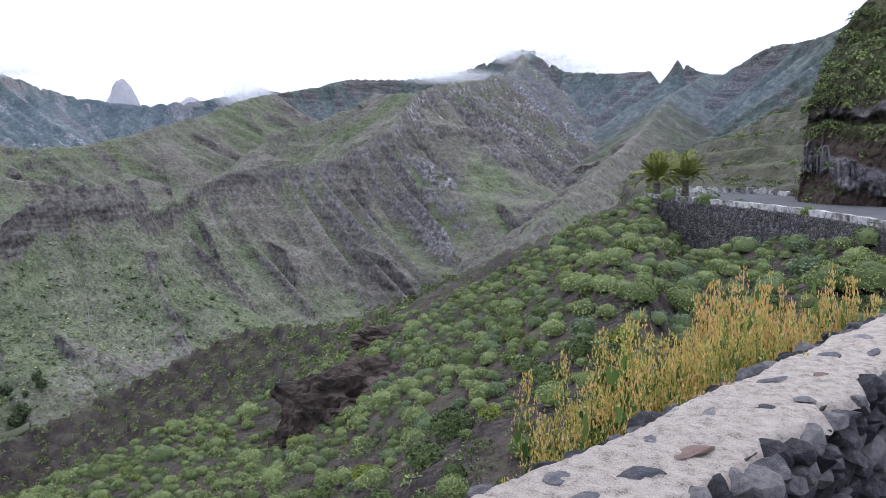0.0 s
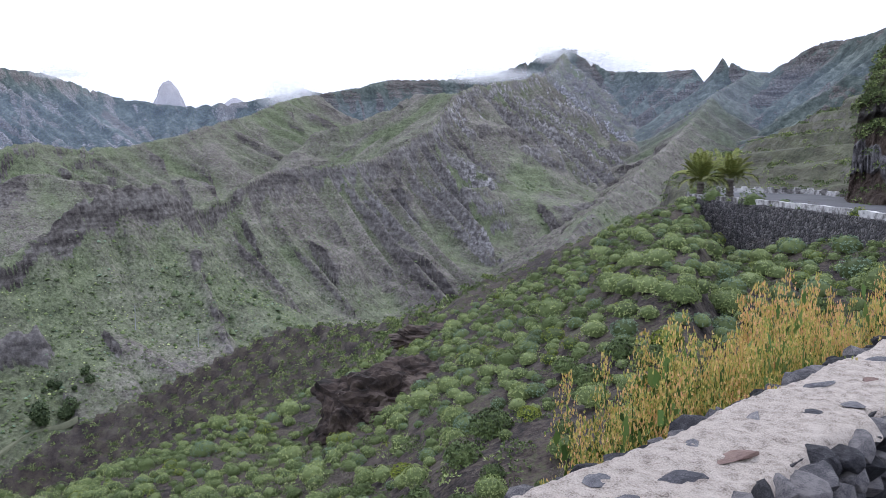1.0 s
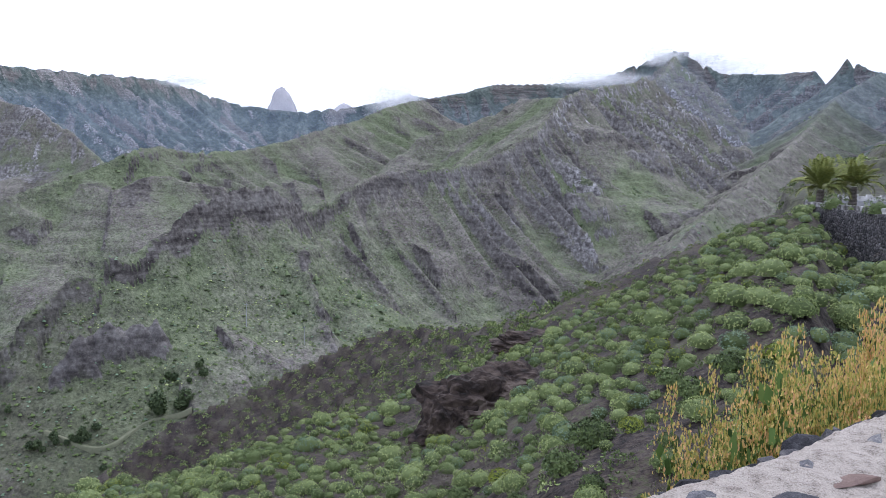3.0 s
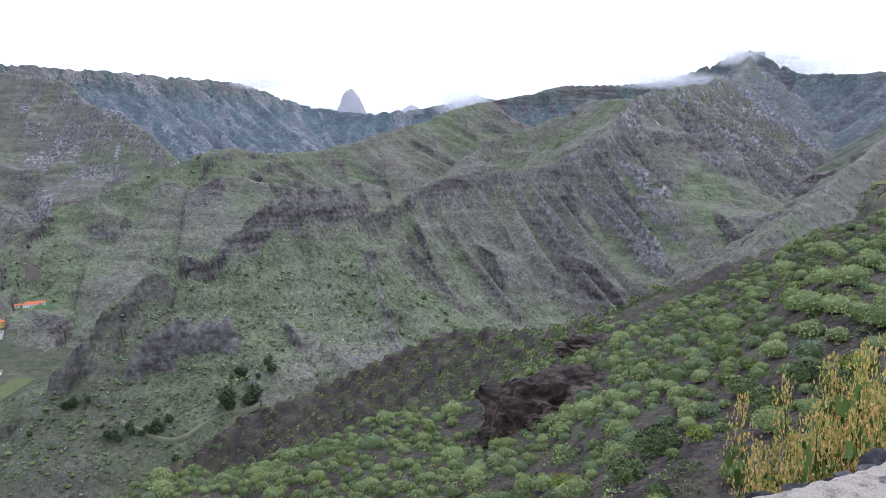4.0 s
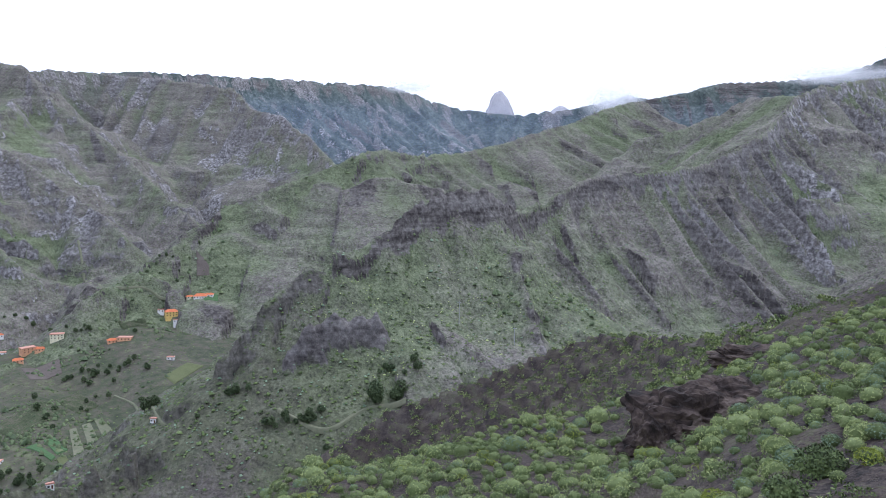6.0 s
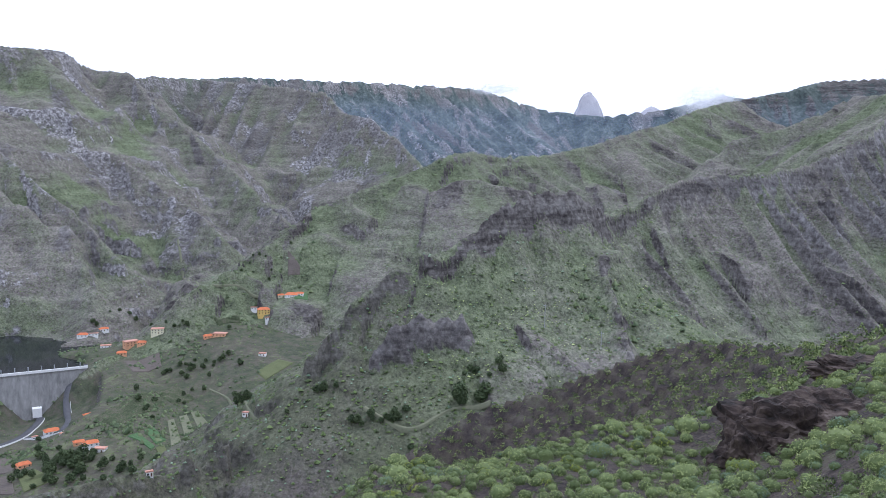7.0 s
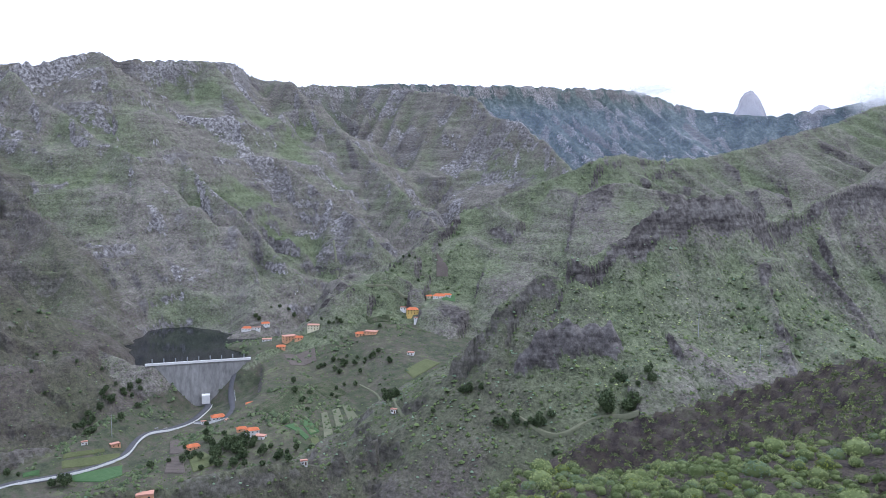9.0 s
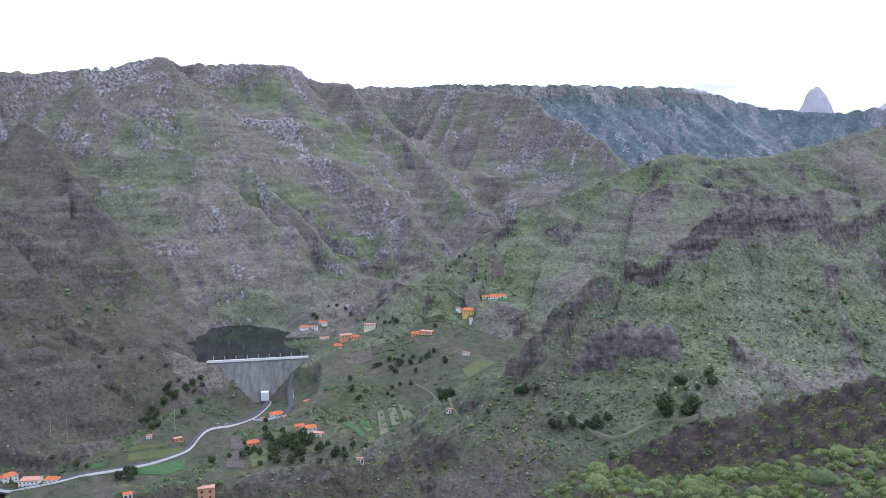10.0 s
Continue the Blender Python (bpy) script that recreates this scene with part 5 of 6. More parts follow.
WAYS.append(("path", "pale footpath between the fields", 2.5, "pale", None, [(-651.2, 569.3), (-609.0, 560.6), (-406.2, 390.8), (-391.9, 385.5)]))
WAYS.append(("track", "pale dirt track across the slope", 3, "pale", None, [(-314.6, 406.5), (-274.7, 406.0), (-266.4, 445.1), (-246.9, 457.0)]))
PIERS = [(-775.6, 392.4), (-774.8, 402.0), (-773.0, 409.2)]
FIELDS = []
FIELDS.append(("yellow", [(-744.3, 280.5), (-739.1, 338.3), (-726.9, 332.5), (-735.6, 276.9)]))
FIELDS.append(("green", [(-727.4, 283.2), (-714.9, 328.0), (-675.7, 309.8), (-713.9, 277.6)]))
FIELDS.append(("yellow", [(-754.2, 286.1), (-748.8, 326.4), (-745.2, 324.7), (-747.4, 283.4)]))
FIELDS.append(("green", [(-745.8, 248.3), (-739.0, 261.4), (-733.4, 259.2), (-736.5, 245.0)]))
FIELDS.append(("green", [(-741.9, 800.5), (-741.3, 829.2), (-719.3, 804.7), (-731.1, 788.9)]))
FIELDS.append(("bare", [(-813.2, 864.5), (-779.6, 855.5), (-772.5, 847.8), (-786.9, 836.6)]))
FIELDS.append(("green", [(-599.8, 429.9), (-594.1, 437.8), (-562.0, 430.6), (-559.2, 424.4)]))
FIELDS.append(("green", [(-598.7, 446.8), (-600.4, 459.4), (-569.0, 448.4), (-565.3, 433.8)]))
FIELDS.append(("pale", [(-608.7, 480.6), (-610.5, 490.3), (-557.6, 455.5), (-538.2, 429.4)]))
FIELDS.append(("pale", [(-613.7, 498.3), (-615.7, 510.1), (-561.8, 476.2), (-538.0, 446.2)]))
FIELDS.append(("pale", [(-618.3, 516.2), (-618.2, 525.7), (-577.0, 506.8), (-542.3, 469.0)]))
FIELDS.append(("yellow", [(-559.6, 428.7), (-561.0, 439.3), (-542.0, 429.4), (-540.2, 419.6)]))
FIELDS.append(("rows", [(-674.9, 448.0), (-689.1, 523.6), (-651.4, 518.4), (-623.8, 437.7)]))
FIELDS.append(("rows", [(-690.7, 529.0), (-697.5, 564.0), (-649.1, 549.6), (-643.6, 516.2)]))
FIELDS.append(("bare", [(-740.0, 387.9), (-739.6, 401.3), (-638.4, 352.0), (-695.2, 363.4)]))
FIELDS.append(("bare", [(-642.8, 334.2), (-632.5, 343.9), (-594.4, 326.1), (-613.7, 315.4)]))
FIELDS.append(("yellow", [(-626.9, 344.9), (-622.3, 359.1), (-586.7, 354.5), (-591.0, 329.3)]))
FIELDS.append(("bare", [(-803.1, 573.7), (-785.8, 614.5), (-753.1, 590.6), (-765.1, 557.2)]))
FIELDS.append(("rows", [(-785.6, 696.6), (-771.7, 729.6), (-756.2, 717.7), (-770.5, 691.0)]))
FIELDS.append(("yellow", [(-629.3, 615.9), (-638.5, 663.7), (-618.7, 668.0), (-606.3, 607.1)]))
HOUSES = []
HOUSES.append((-963.1, 628.7, 13.5, 9.4, 1, 38, "white", "tile"))
HOUSES.append((-954.6, 638.7, 11.8, 8.2, 1, 43, "white", "flat"))
HOUSES.append((-888.7, 611.1, 12.6, 8.9, 1, 54, "white", "flat"))
HOUSES.append((-952.6, 653.1, 11.8, 8.3, 1, 61, "white", "tile"))
HOUSES.append((-819.5, 584.3, 11.1, 7.8, 1, 52, "peach", "tile"))
HOUSES.append((-839.1, 612.1, 16.7, 11.7, 2, 76, "peach", "flat"))
HOUSES.append((-822.9, 615.8, 10.5, 7.4, 1, 38, "peach", "tile"))
HOUSES.append((-815.6, 633.7, 15.1, 10.6, 2, 44, "cream", "flat"))
HOUSES.append((-756.2, 662.1, 11.8, 8.2, 1, 58, "peach", "tile"))
HOUSES.append((-746.4, 672.1, 16.2, 11.3, 1, 28, "peach", "flat"))
HOUSES.append((-752.7, 753.6, 15.5, 10.8, 2, 52, "ochre", "tile"))
HOUSES.append((-773.7, 756.9, 7.9, 5.5, 1, 35, "white", "flat"))
HOUSES.append((-735.9, 745.3, 7.6, 5.3, 1, 40, "white", "flat"))
HOUSES.append((-745.3, 799.5, 17.0, 11.9, 1, 36, "white", "tile"))
HOUSES.append((-759.8, 794.2, 9.6, 6.7, 1, 58, "cream", "tile"))
HOUSES.append((-738.2, 808.1, 11.1, 7.8, 1, 33, "white", "tile"))
HOUSES.append((-695.0, 455.9, 8.7, 6.1, 1, 71, "peach", "tile"))
HOUSES.append((-755.4, 454.1, 14.6, 10.2, 1, 69, "white", "tile"))
HOUSES.append((-678.3, 419.6, 7.2, 5.0, 1, 41, "white", "flat"))
HOUSES.append((-632.7, 404.9, 9.1, 6.3, 1, 66, "peach", "tile"))
HOUSES.append((-612.7, 403.2, 12.2, 8.5, 2, 66, "white", "tile"))
HOUSES.append((-597.7, 402.0, 9.8, 6.9, 1, 31, "white", "flat"))
HOUSES.append((-640.5, 358.6, 11.1, 7.8, 1, 76, "peach", "tile"))
HOUSES.append((-775.0, 186.2, 13.3, 9.3, 2, 100, "white", "tile"))
HOUSES.append((-758.4, 200.3, 17.0, 11.9, 2, 53, "white", "flat"))
HOUSES.append((-745.0, 214.1, 11.8, 8.3, 1, 49, "white", "tile"))
HOUSES.append((-402.5, 151.8, 4.6, 3.2, 1, 79, "white", "tile"))
HOUSES.append((-399.8, 194.4, 8.9, 6.3, 2, 60, "peach", "flat"))
HOUSES.append((-752.3, 336.9, 8.7, 6.1, 1, 86, "peach", "flat"))
HOUSES.append((-762.0, 311.3, 5.6, 3.9, 1, 69, "white", "flat"))
HOUSES.append((-407.4, 389.1, 4.0, 2.8, 1, 26, "white", "flat"))
HOUSES.append((-390.8, 294.7, 4.0, 2.8, 1, 64, "white", "flat"))
HOUSES.append((-763.3, 440.7, 5.3, 3.7, 1, 72, "white", "flat"))
HOUSES.append((-659.0, 657.3, 8.2, 5.8, 1, 29, "white", "flat"))
TREES = []
TREES += [(-641.7, 374.1, 3.8), (-598.2, 386.7, 4.0), (-591.9, 376.3, 4.1), (-654.9, 380.5, 2.5), (-615.8, 365.0, 3.3), (-612.0, 371.2, 2.7), (-582.5, 349.3, 3.7), (-576.6, 364.5, 2.5), (-619.6, 372.3, 2.2), (-611.1, 379.5, 2.7), (-587.1, 386.4, 2.8), (-597.8, 381.7, 3.5), (-570.0, 356.2, 3.6), (-590.1, 389.2, 2.8), (-606.4, 364.2, 2.5), (-594.0, 373.0, 3.4), (-589.7, 380.7, 2.9), (-591.9, 351.4, 3.2), (-598.4, 358.4, 3.6), (-566.8, 380.4, 2.3), (-641.2, 391.3, 2.3), (-620.8, 382.0, 3.4), (-604.9, 373.2, 2.6), (-604.1, 377.4, 3.7)]
TREES += [(-597.7, 395.6, 2.9), (-603.1, 357.2, 3.7), (-578.5, 370.4, 3.8), (-610.0, 374.5, 4.1), (-592.0, 371.6, 3.4), (-606.0, 380.9, 4.0), (-623.7, 368.4, 2.8), (-600.7, 368.7, 2.5), (-750.8, 436.8, 2.6), (-565.1, 382.9, 3.3), (-616.8, 335.0, 2.7), (-621.9, 349.3, 2.5), (-590.1, 346.9, 1.9), (-631.8, 330.1, 2.0), (-645.7, 354.4, 2.8), (-619.8, 344.0, 2.5), (-590.5, 337.6, 2.3), (-636.1, 315.0, 3.1), (-607.4, 346.8, 2.6), (-629.6, 346.8, 2.3), (-811.2, 336.9, 2.8), (-791.6, 362.0, 3.2), (-822.6, 336.7, 2.3), (-789.2, 329.8, 3.7)]
TREES += [(-804.8, 326.7, 3.5), (-831.9, 345.3, 3.5), (-805.5, 328.3, 2.6), (-811.9, 323.6, 3.3), (-785.8, 323.9, 3.3), (-813.8, 341.7, 3.1), (-789.9, 332.7, 2.9), (-825.7, 355.1, 3.5), (-833.6, 371.7, 3.0), (-856.3, 403.2, 3.1), (-856.5, 413.6, 3.3), (-849.3, 411.8, 2.6), (-815.4, 391.5, 3.3), (-845.1, 366.3, 2.9), (-850.6, 392.0, 3.0), (-849.0, 371.8, 2.5), (-852.8, 374.6, 2.8), (-847.5, 391.0, 2.1), (-841.3, 367.1, 2.2), (-863.7, 390.4, 1.9), (-839.8, 376.7, 1.9), (-842.5, 398.7, 2.1), (-843.8, 391.4, 2.5), (-835.8, 370.0, 2.7)]
TREES += [(-394.7, 266.8, 1.8), (-576.4, 371.9, 2.4), (-392.8, 284.6, 2.3), (-549.2, 396.5, 1.9), (-586.0, 373.8, 2.6), (-549.9, 406.8, 2.4), (-571.0, 394.7, 2.3), (-550.5, 386.5, 2.6), (-543.4, 418.7, 2.7), (-575.9, 359.3, 1.8), (-550.0, 389.7, 2.7), (-549.6, 387.0, 3.1), (-575.6, 369.5, 2.1), (-561.2, 361.4, 2.3), (-651.7, 563.2, 2.3), (-620.6, 473.4, 2.2), (-667.0, 493.1, 2.8), (-676.3, 498.2, 2.2), (-648.1, 526.9, 2.1), (-641.9, 481.9, 2.6), (-666.0, 548.1, 1.9), (-665.2, 558.5, 1.9), (-662.1, 508.2, 2.8), (-647.4, 488.7, 2.2)]
TREES += [(-699.9, 515.3, 2.5), (-643.0, 529.5, 1.9), (-729.5, 582.2, 2.3), (-734.8, 580.9, 2.4), (-723.7, 599.7, 1.9), (-695.7, 577.1, 3.2), (-697.2, 603.9, 1.8), (-715.2, 598.7, 2.7), (-731.5, 597.5, 2.6), (-696.8, 600.4, 2.4), (-705.0, 595.7, 2.3), (-707.4, 591.9, 3.1), (-727.4, 594.2, 2.3), (-723.6, 612.2, 2.0), (-733.6, 576.0, 2.6), (-707.8, 580.3, 2.7), (-689.0, 619.0, 2.2), (-691.1, 634.2, 2.9), (-657.4, 621.2, 3.3), (-660.5, 623.5, 1.9), (-687.4, 622.7, 2.8), (-665.6, 627.3, 2.0), (-672.1, 588.3, 2.1), (-707.0, 614.4, 2.1)]
TREES += [(-692.9, 614.6, 2.0), (-688.8, 609.6, 1.9), (-608.7, 566.0, 2.9), (-434.6, 415.9, 2.1), (-452.2, 423.4, 3.0), (-438.1, 414.0, 2.7), (-434.3, 416.2, 2.4), (-433.3, 416.6, 2.6), (-437.4, 414.1, 2.0), (-452.7, 429.1, 1.9), (-264.3, 445.5, 4.8), (-263.3, 445.7, 4.6), (-262.8, 446.8, 3.2), (-263.1, 446.2, 3.5), (-255.0, 460.9, 3.0), (-256.1, 459.1, 3.9), (-255.1, 459.6, 4.3), (-256.9, 458.6, 2.6), (-253.8, 462.0, 4.1), (-271.8, 398.1, 2.0), (-292.0, 409.2, 2.4), (-298.5, 403.6, 1.7), (-290.3, 420.3, 2.6), (-311.4, 394.6, 2.2)]
TREES += [(-306.7, 403.1, 2.5), (-297.1, 406.4, 1.6), (-292.9, 410.3, 2.7), (-311.2, 396.5, 1.5), (-315.4, 393.7, 2.4), (-303.4, 400.8, 1.7), (-290.5, 412.4, 2.0), (-307.9, 395.1, 1.7), (-293.1, 408.4, 1.8), (-294.5, 407.0, 2.2), (-258.7, 407.5, 2.0), (-269.9, 477.5, 2.4), (-274.7, 469.5, 1.7), (-274.2, 476.9, 2.4), (-273.5, 477.3, 1.8), (-271.0, 476.5, 1.6), (-256.9, 473.0, 1.8), (-252.2, 480.2, 1.7), (-257.3, 491.4, 1.6), (-249.7, 480.3, 2.5), (-257.2, 487.1, 2.6), (-346.4, 402.7, 2.3), (-351.4, 399.9, 2.1), (-339.2, 406.4, 1.8)]
TREES += [(-345.9, 401.7, 2.5), (-359.7, 380.3, 1.5), (-348.3, 400.1, 1.9), (-981.8, 716.5, 2.3), (-990.0, 706.5, 1.7), (-985.4, 717.3, 2.4), (-987.0, 687.4, 1.8), (-990.7, 705.5, 2.5), (-976.0, 721.5, 2.9), (-794.1, 661.5, 2.3), (-880.5, 666.8, 2.0), (-875.5, 670.8, 2.7), (-800.5, 646.9, 2.6), (-791.6, 661.2, 2.0), (-748.7, 689.5, 2.6), (-797.5, 652.9, 1.6), (-793.7, 659.8, 2.1), (-814.6, 645.5, 1.6), (-797.8, 658.2, 1.8), (-809.7, 792.0, 1.5), (-817.4, 777.1, 2.3), (-922.0, 821.9, 2.2), (-818.9, 813.3, 1.9), (-806.9, 823.0, 2.5)]
TREES += [(-822.2, 804.2, 1.7), (-815.6, 822.4, 1.6), (-791.4, 805.8, 1.7), (-819.1, 794.8, 1.5), (-818.9, 814.5, 1.4), (-793.1, 805.2, 1.8), (-815.3, 873.9, 2.1), (-704.6, 269.2, 2.8), (-710.3, 270.6, 3.2), (-717.4, 277.3, 2.3), (-713.6, 269.4, 3.4), (-714.6, 262.2, 3.5), (-705.7, 272.1, 3.7), (-762.8, 229.2, 2.3), (-769.1, 243.1, 2.4), (-744.1, 244.5, 1.8), (-757.5, 240.7, 1.8), (-752.2, 237.5, 2.5), (-772.8, 223.1, 2.2), (-964.9, 650.9, 2.5), (-973.8, 650.8, 3.5), (-964.5, 650.0, 2.5), (-995.6, 501.1, 2.2), (-935.1, 257.4, 1.4)]
TREES += [(-913.0, 347.0, 1.3), (-881.2, 307.8, 2.0), (-905.7, 341.4, 2.1), (-866.6, 240.8, 2.2), (-944.3, 224.2, 1.7), (-887.7, 385.8, 1.9), (-863.9, 313.9, 1.6), (-887.6, 358.2, 1.7), (-910.7, 198.6, 1.7), (-997.9, 494.6, 2.3), (-952.6, 278.8, 1.8), (-918.8, 327.2, 1.9)]
POLES = [(-807.9, 248.3, 22), (-766.0, 340.3, 24), (-249.2, 546.6, 18), (-208.3, 559.4, 14), (-814.4, 234.9, 16)]
TOWERS = [(-21.84, 4430, 274, 84, 84, 129, 3), (-12.93, 4430, 330, 76, 76, 50, 9), (-17.49, 4430, 281, 63, 63, 42, 6)]
MIST = [(8.95, 3000, 340, 195, 67), (4.57, 2880, 377, 96, 43), (0.18, 2750, 286, 205, 36), (-13.88, 4250, 337, 198, 103), (-28.29, 3800, 360, 141, 35), (6.96, 3000, 377, 112, 45)]


# ---- reservoir and dam ----
bm = bmesh.new()
rp = [Vector((p[0], p[1], 0)) for p in RES]
d0, d1 = (rp[1] - rp[0]).normalized(), (rp[2] - rp[1]).normalized()
n0 = Vector((d0.y, -d0.x, 0))
ring = [rp[0] - n0 * 110 - d0 * 14, rp[0] + n0 * 110 - d0 * 14, rp[1] + n0 * 120, rp[2] + n0 * 110 + d1 * 90, rp[2] - n0 * 110 + d1 * 90, rp[1] - n0 * 120]
bm.faces.new([bm.verts.new(p + Vector((0, 0, WATER))) for p in ring])
bmesh.ops.recalc_face_normals(bm, faces=bm.faces)
water = new("water", from_bm("water", bm, [M_WATER]))
tagged(water, "dark still water of the reservoir behind the dam", "water", kind="structure")

DA, DB = Vector(DAM[0]), Vector(DAM[1])
dx = (DB - DA).normalized()
dn = Vector((dx.y, -dx.x, 0))
if dn.dot(-DA) < 0:
    dn = -dn                                   # towards the valley below
DL = (DB - DA).length
dam_m = Matrix(((dx.x, dn.x, 0, DA.x), (dx.y, dn.y, 0, DA.y), (0, 0, 1, DAM_TOP), (0, 0, 0, 1)))
dam = empty("dam", dam_m)
tagged(dam, "grey stained concrete gravity dam with a railed crest", "dam")
bm = bmesh.new()
prof = [(-3, 0), (3, 0), (3.4, -4), (22, -52), (-3, -52)]
rings = [[bm.verts.new((x, a, b)) for a, b in prof] for x in np.linspace(-3, DL + 3, 24)]
for r0, r1 in zip(rings[:-1], rings[1:]):
    for i in range(5):
        bm.faces.new((r0[i], r0[(i + 1) % 5], r1[(i + 1) % 5], r1[i]))
bm.faces.new(rings[0])
bm.faces.new(rings[-1][::-1])
bmesh.ops.recalc_face_normals(bm, faces=bm.faces)
part("body", from_bm("body", bm, [M_CONCRETE]), dam)
bm = bmesh.new()
box_bm(bm, -4, DL + 4, 2.6, 4.2, -1.6, 1.1)
part("walkway", from_bm("walkway", bm, [M_PLASTER]), dam, "pale concrete walkway along the crest")
bm = bmesh.new()
box_bm(bm, -0.5, 0.5, -0.6, 0.6, 0, 5.0)
post_me = from_bm("post", bm, [M_METAL])
for x in np.linspace(4, DL - 4, 9):
    part("post", post_me, dam, "lamp post").matrix_basis = pose(x, 3.4, 1.0)
for k, x in enumerate(np.linspace(8, DL - 8, 11)):
    v, f = [], []
    for y, z in ((3.45, -4.2), (21.4, -50.5)):
        v += [(x - .5, y, z), (x + .5, y, z), (x + .5, y + .8, z + .3), (x - .5, y + .8, z + .3)]
    part("joint_rib", mesh_of("joint_rib", v, [(0, 1, 5, 4), (1, 2, 6, 5), (2, 3, 7, 6), (3, 0, 4, 7)], [M_CONCRETE]), dam)
bm = bmesh.new()
box_bm(bm, DL * .52, DL * .52 + 9, 15, 24, -46, -36)
part("valve_house", from_bm("valve_house", bm, [M_PLASTER]), dam, "small pale valve house at the foot")


# ---- roads and tracks of the valley ----
def drape(pts, step=4.0):
    out = []
    for a, b in zip(pts[:-1], pts[1:]):
        a, b = np.array(a, float), np.array(b, float)
        n = max(2, int(np.linalg.norm(b - a) / step))
        out += [a + (b - a) * i / n for i in range(n)]
    out.append(np.array(pts[-1], float))
    P = np.array(out)
    for _ in range(10):
        P[1:-1] = (P[:-2] + 2 * P[1:-1] + P[2:]) / 4
    return P


def ribbon(name, label, pts, width, mat_, wall=None, up_=0.8):
    P = drape(pts)
    T = np.gradient(P, axis=0)
    T /= np.linalg.norm(T, axis=1)[:, None] + 1e-9
    N = np.stack([-T[:, 1], T[:, 0]], -1)
    if np.mean(np.sum(N * -P, 1)) < 0:
        N = -N                                   # N towards the viewer's side
    Z = land(P[:, 0], P[:, 1])[0]
    for _ in range(6):
        Z[1:-1] = (Z[:-2] + 2 * Z[1:-1] + Z[2:]) / 4
    offs = np.array([-1.15, -1, 1, 1.15]) * width / 2
    X, Y = P[:, :1] + N[:, :1] * offs, P[:, 1:] + N[:, 1:] * offs
    Zz = Z[:, None] + up_ + np.array([-3.5, 0, 0, -3.5])
    ob = new(name, grid_mesh(name, X, Y, Zz))
    ob.data.materials.append(mat_)
    tagged(ob, label, "road", kind="structure")
    if wall:
        offs = np.array([1.0, 1.0, 1.0, 1.0]) * width / 2 + np.array([-.05, -.05, .3, .3])
        X, Y = P[:, :1] + N[:, :1] * offs, P[:, 1:] + N[:, 1:] * offs
        w = part("edge_wall", grid_mesh("edge_wall", X, Y, Z[:, None] + up_ + np.array([-.3, wall, wall, -3.0])), ob, "white roadside wall")
        w.data.materials.append(M_EDGE)


for name, label, width, kind, wall, pts in WAYS:
    ribbon(name, label, pts, width, {"asphalt": M_ASPHALT, "track": M_FIELD_B, "pale": M_FIELD_L}[kind], wall)

# bridge piers under the valley road
for k, (x, y) in enumerate(PIERS):
    bm = bmesh.new()
    z = float(near_z(x, y)[0])
    box_bm(bm, x - .9, x + .9, y - 2, y + 2, z - 6, z + 1.0)
    tagged(new("bridge_pier", from_bm("bridge_pier", bm, [M_CONCRETE])), "grey concrete pier under the road bridge", "pier", "bridge piers")


# ---- fields ----
FIELD_MAT = {"green": M_FIELD_G, "pale": M_FIELD_L, "yellow": M_FIELD_Y, "bare": M_FIELD_B, "rows": M_FIELD_R}
FIELD_LABEL = {"green": "bright green crop plot in the valley", "pale": "pale grassy terrace strip in the valley", "yellow": "yellow-green crop plot in the valley", "bare": "bare brown tilled plot in the valley", "rows": "dark plot planted in rows in the valley"}
for kind, q in FIELDS:
    q = np.array(q)
    u, v = np.meshgrid(np.linspace(0, 1, 22), np.linspace(0, 1, 64), indexing="ij")
    X = (q[0, 0] * (1 - u) + q[1, 0] * u) * (1 - v) + (q[3, 0] * (1 - u) + q[2, 0] * u) * v
    Y = (q[0, 1] * (1 - u) + q[1, 1] * u) * (1 - v) + (q[3, 1] * (1 - u) + q[2, 1] * u) * v
    Z = land(X, Y)[0] + 0.7 + {"rows": 0.9, "green": 0.25}.get(kind, 0.15) * np.maximum(np.sin(v * 66), -0.2)
    edge = (u < .01) | (u > .99) | (v < .01) | (v > .99)
    Z = np.where(edge, Z - 2.5, Z)
    ob = new("field", grid_mesh("field", X, Y, Z))
    if ob.data.polygons[5].normal.z < 0:
        ob.data.flip_normals()
    ob.data.materials.append(FIELD_MAT[kind])
    tagged(ob, FIELD_LABEL[kind], "field", kind="structure")


# ---- houses ----
WALLS = {"white": (M_PLASTER, "white"), "peach": (M_PEACH, "peach"), "ochre": (M_OCHRE, "ochre"), "cream": (M_CREAM, "cream")}


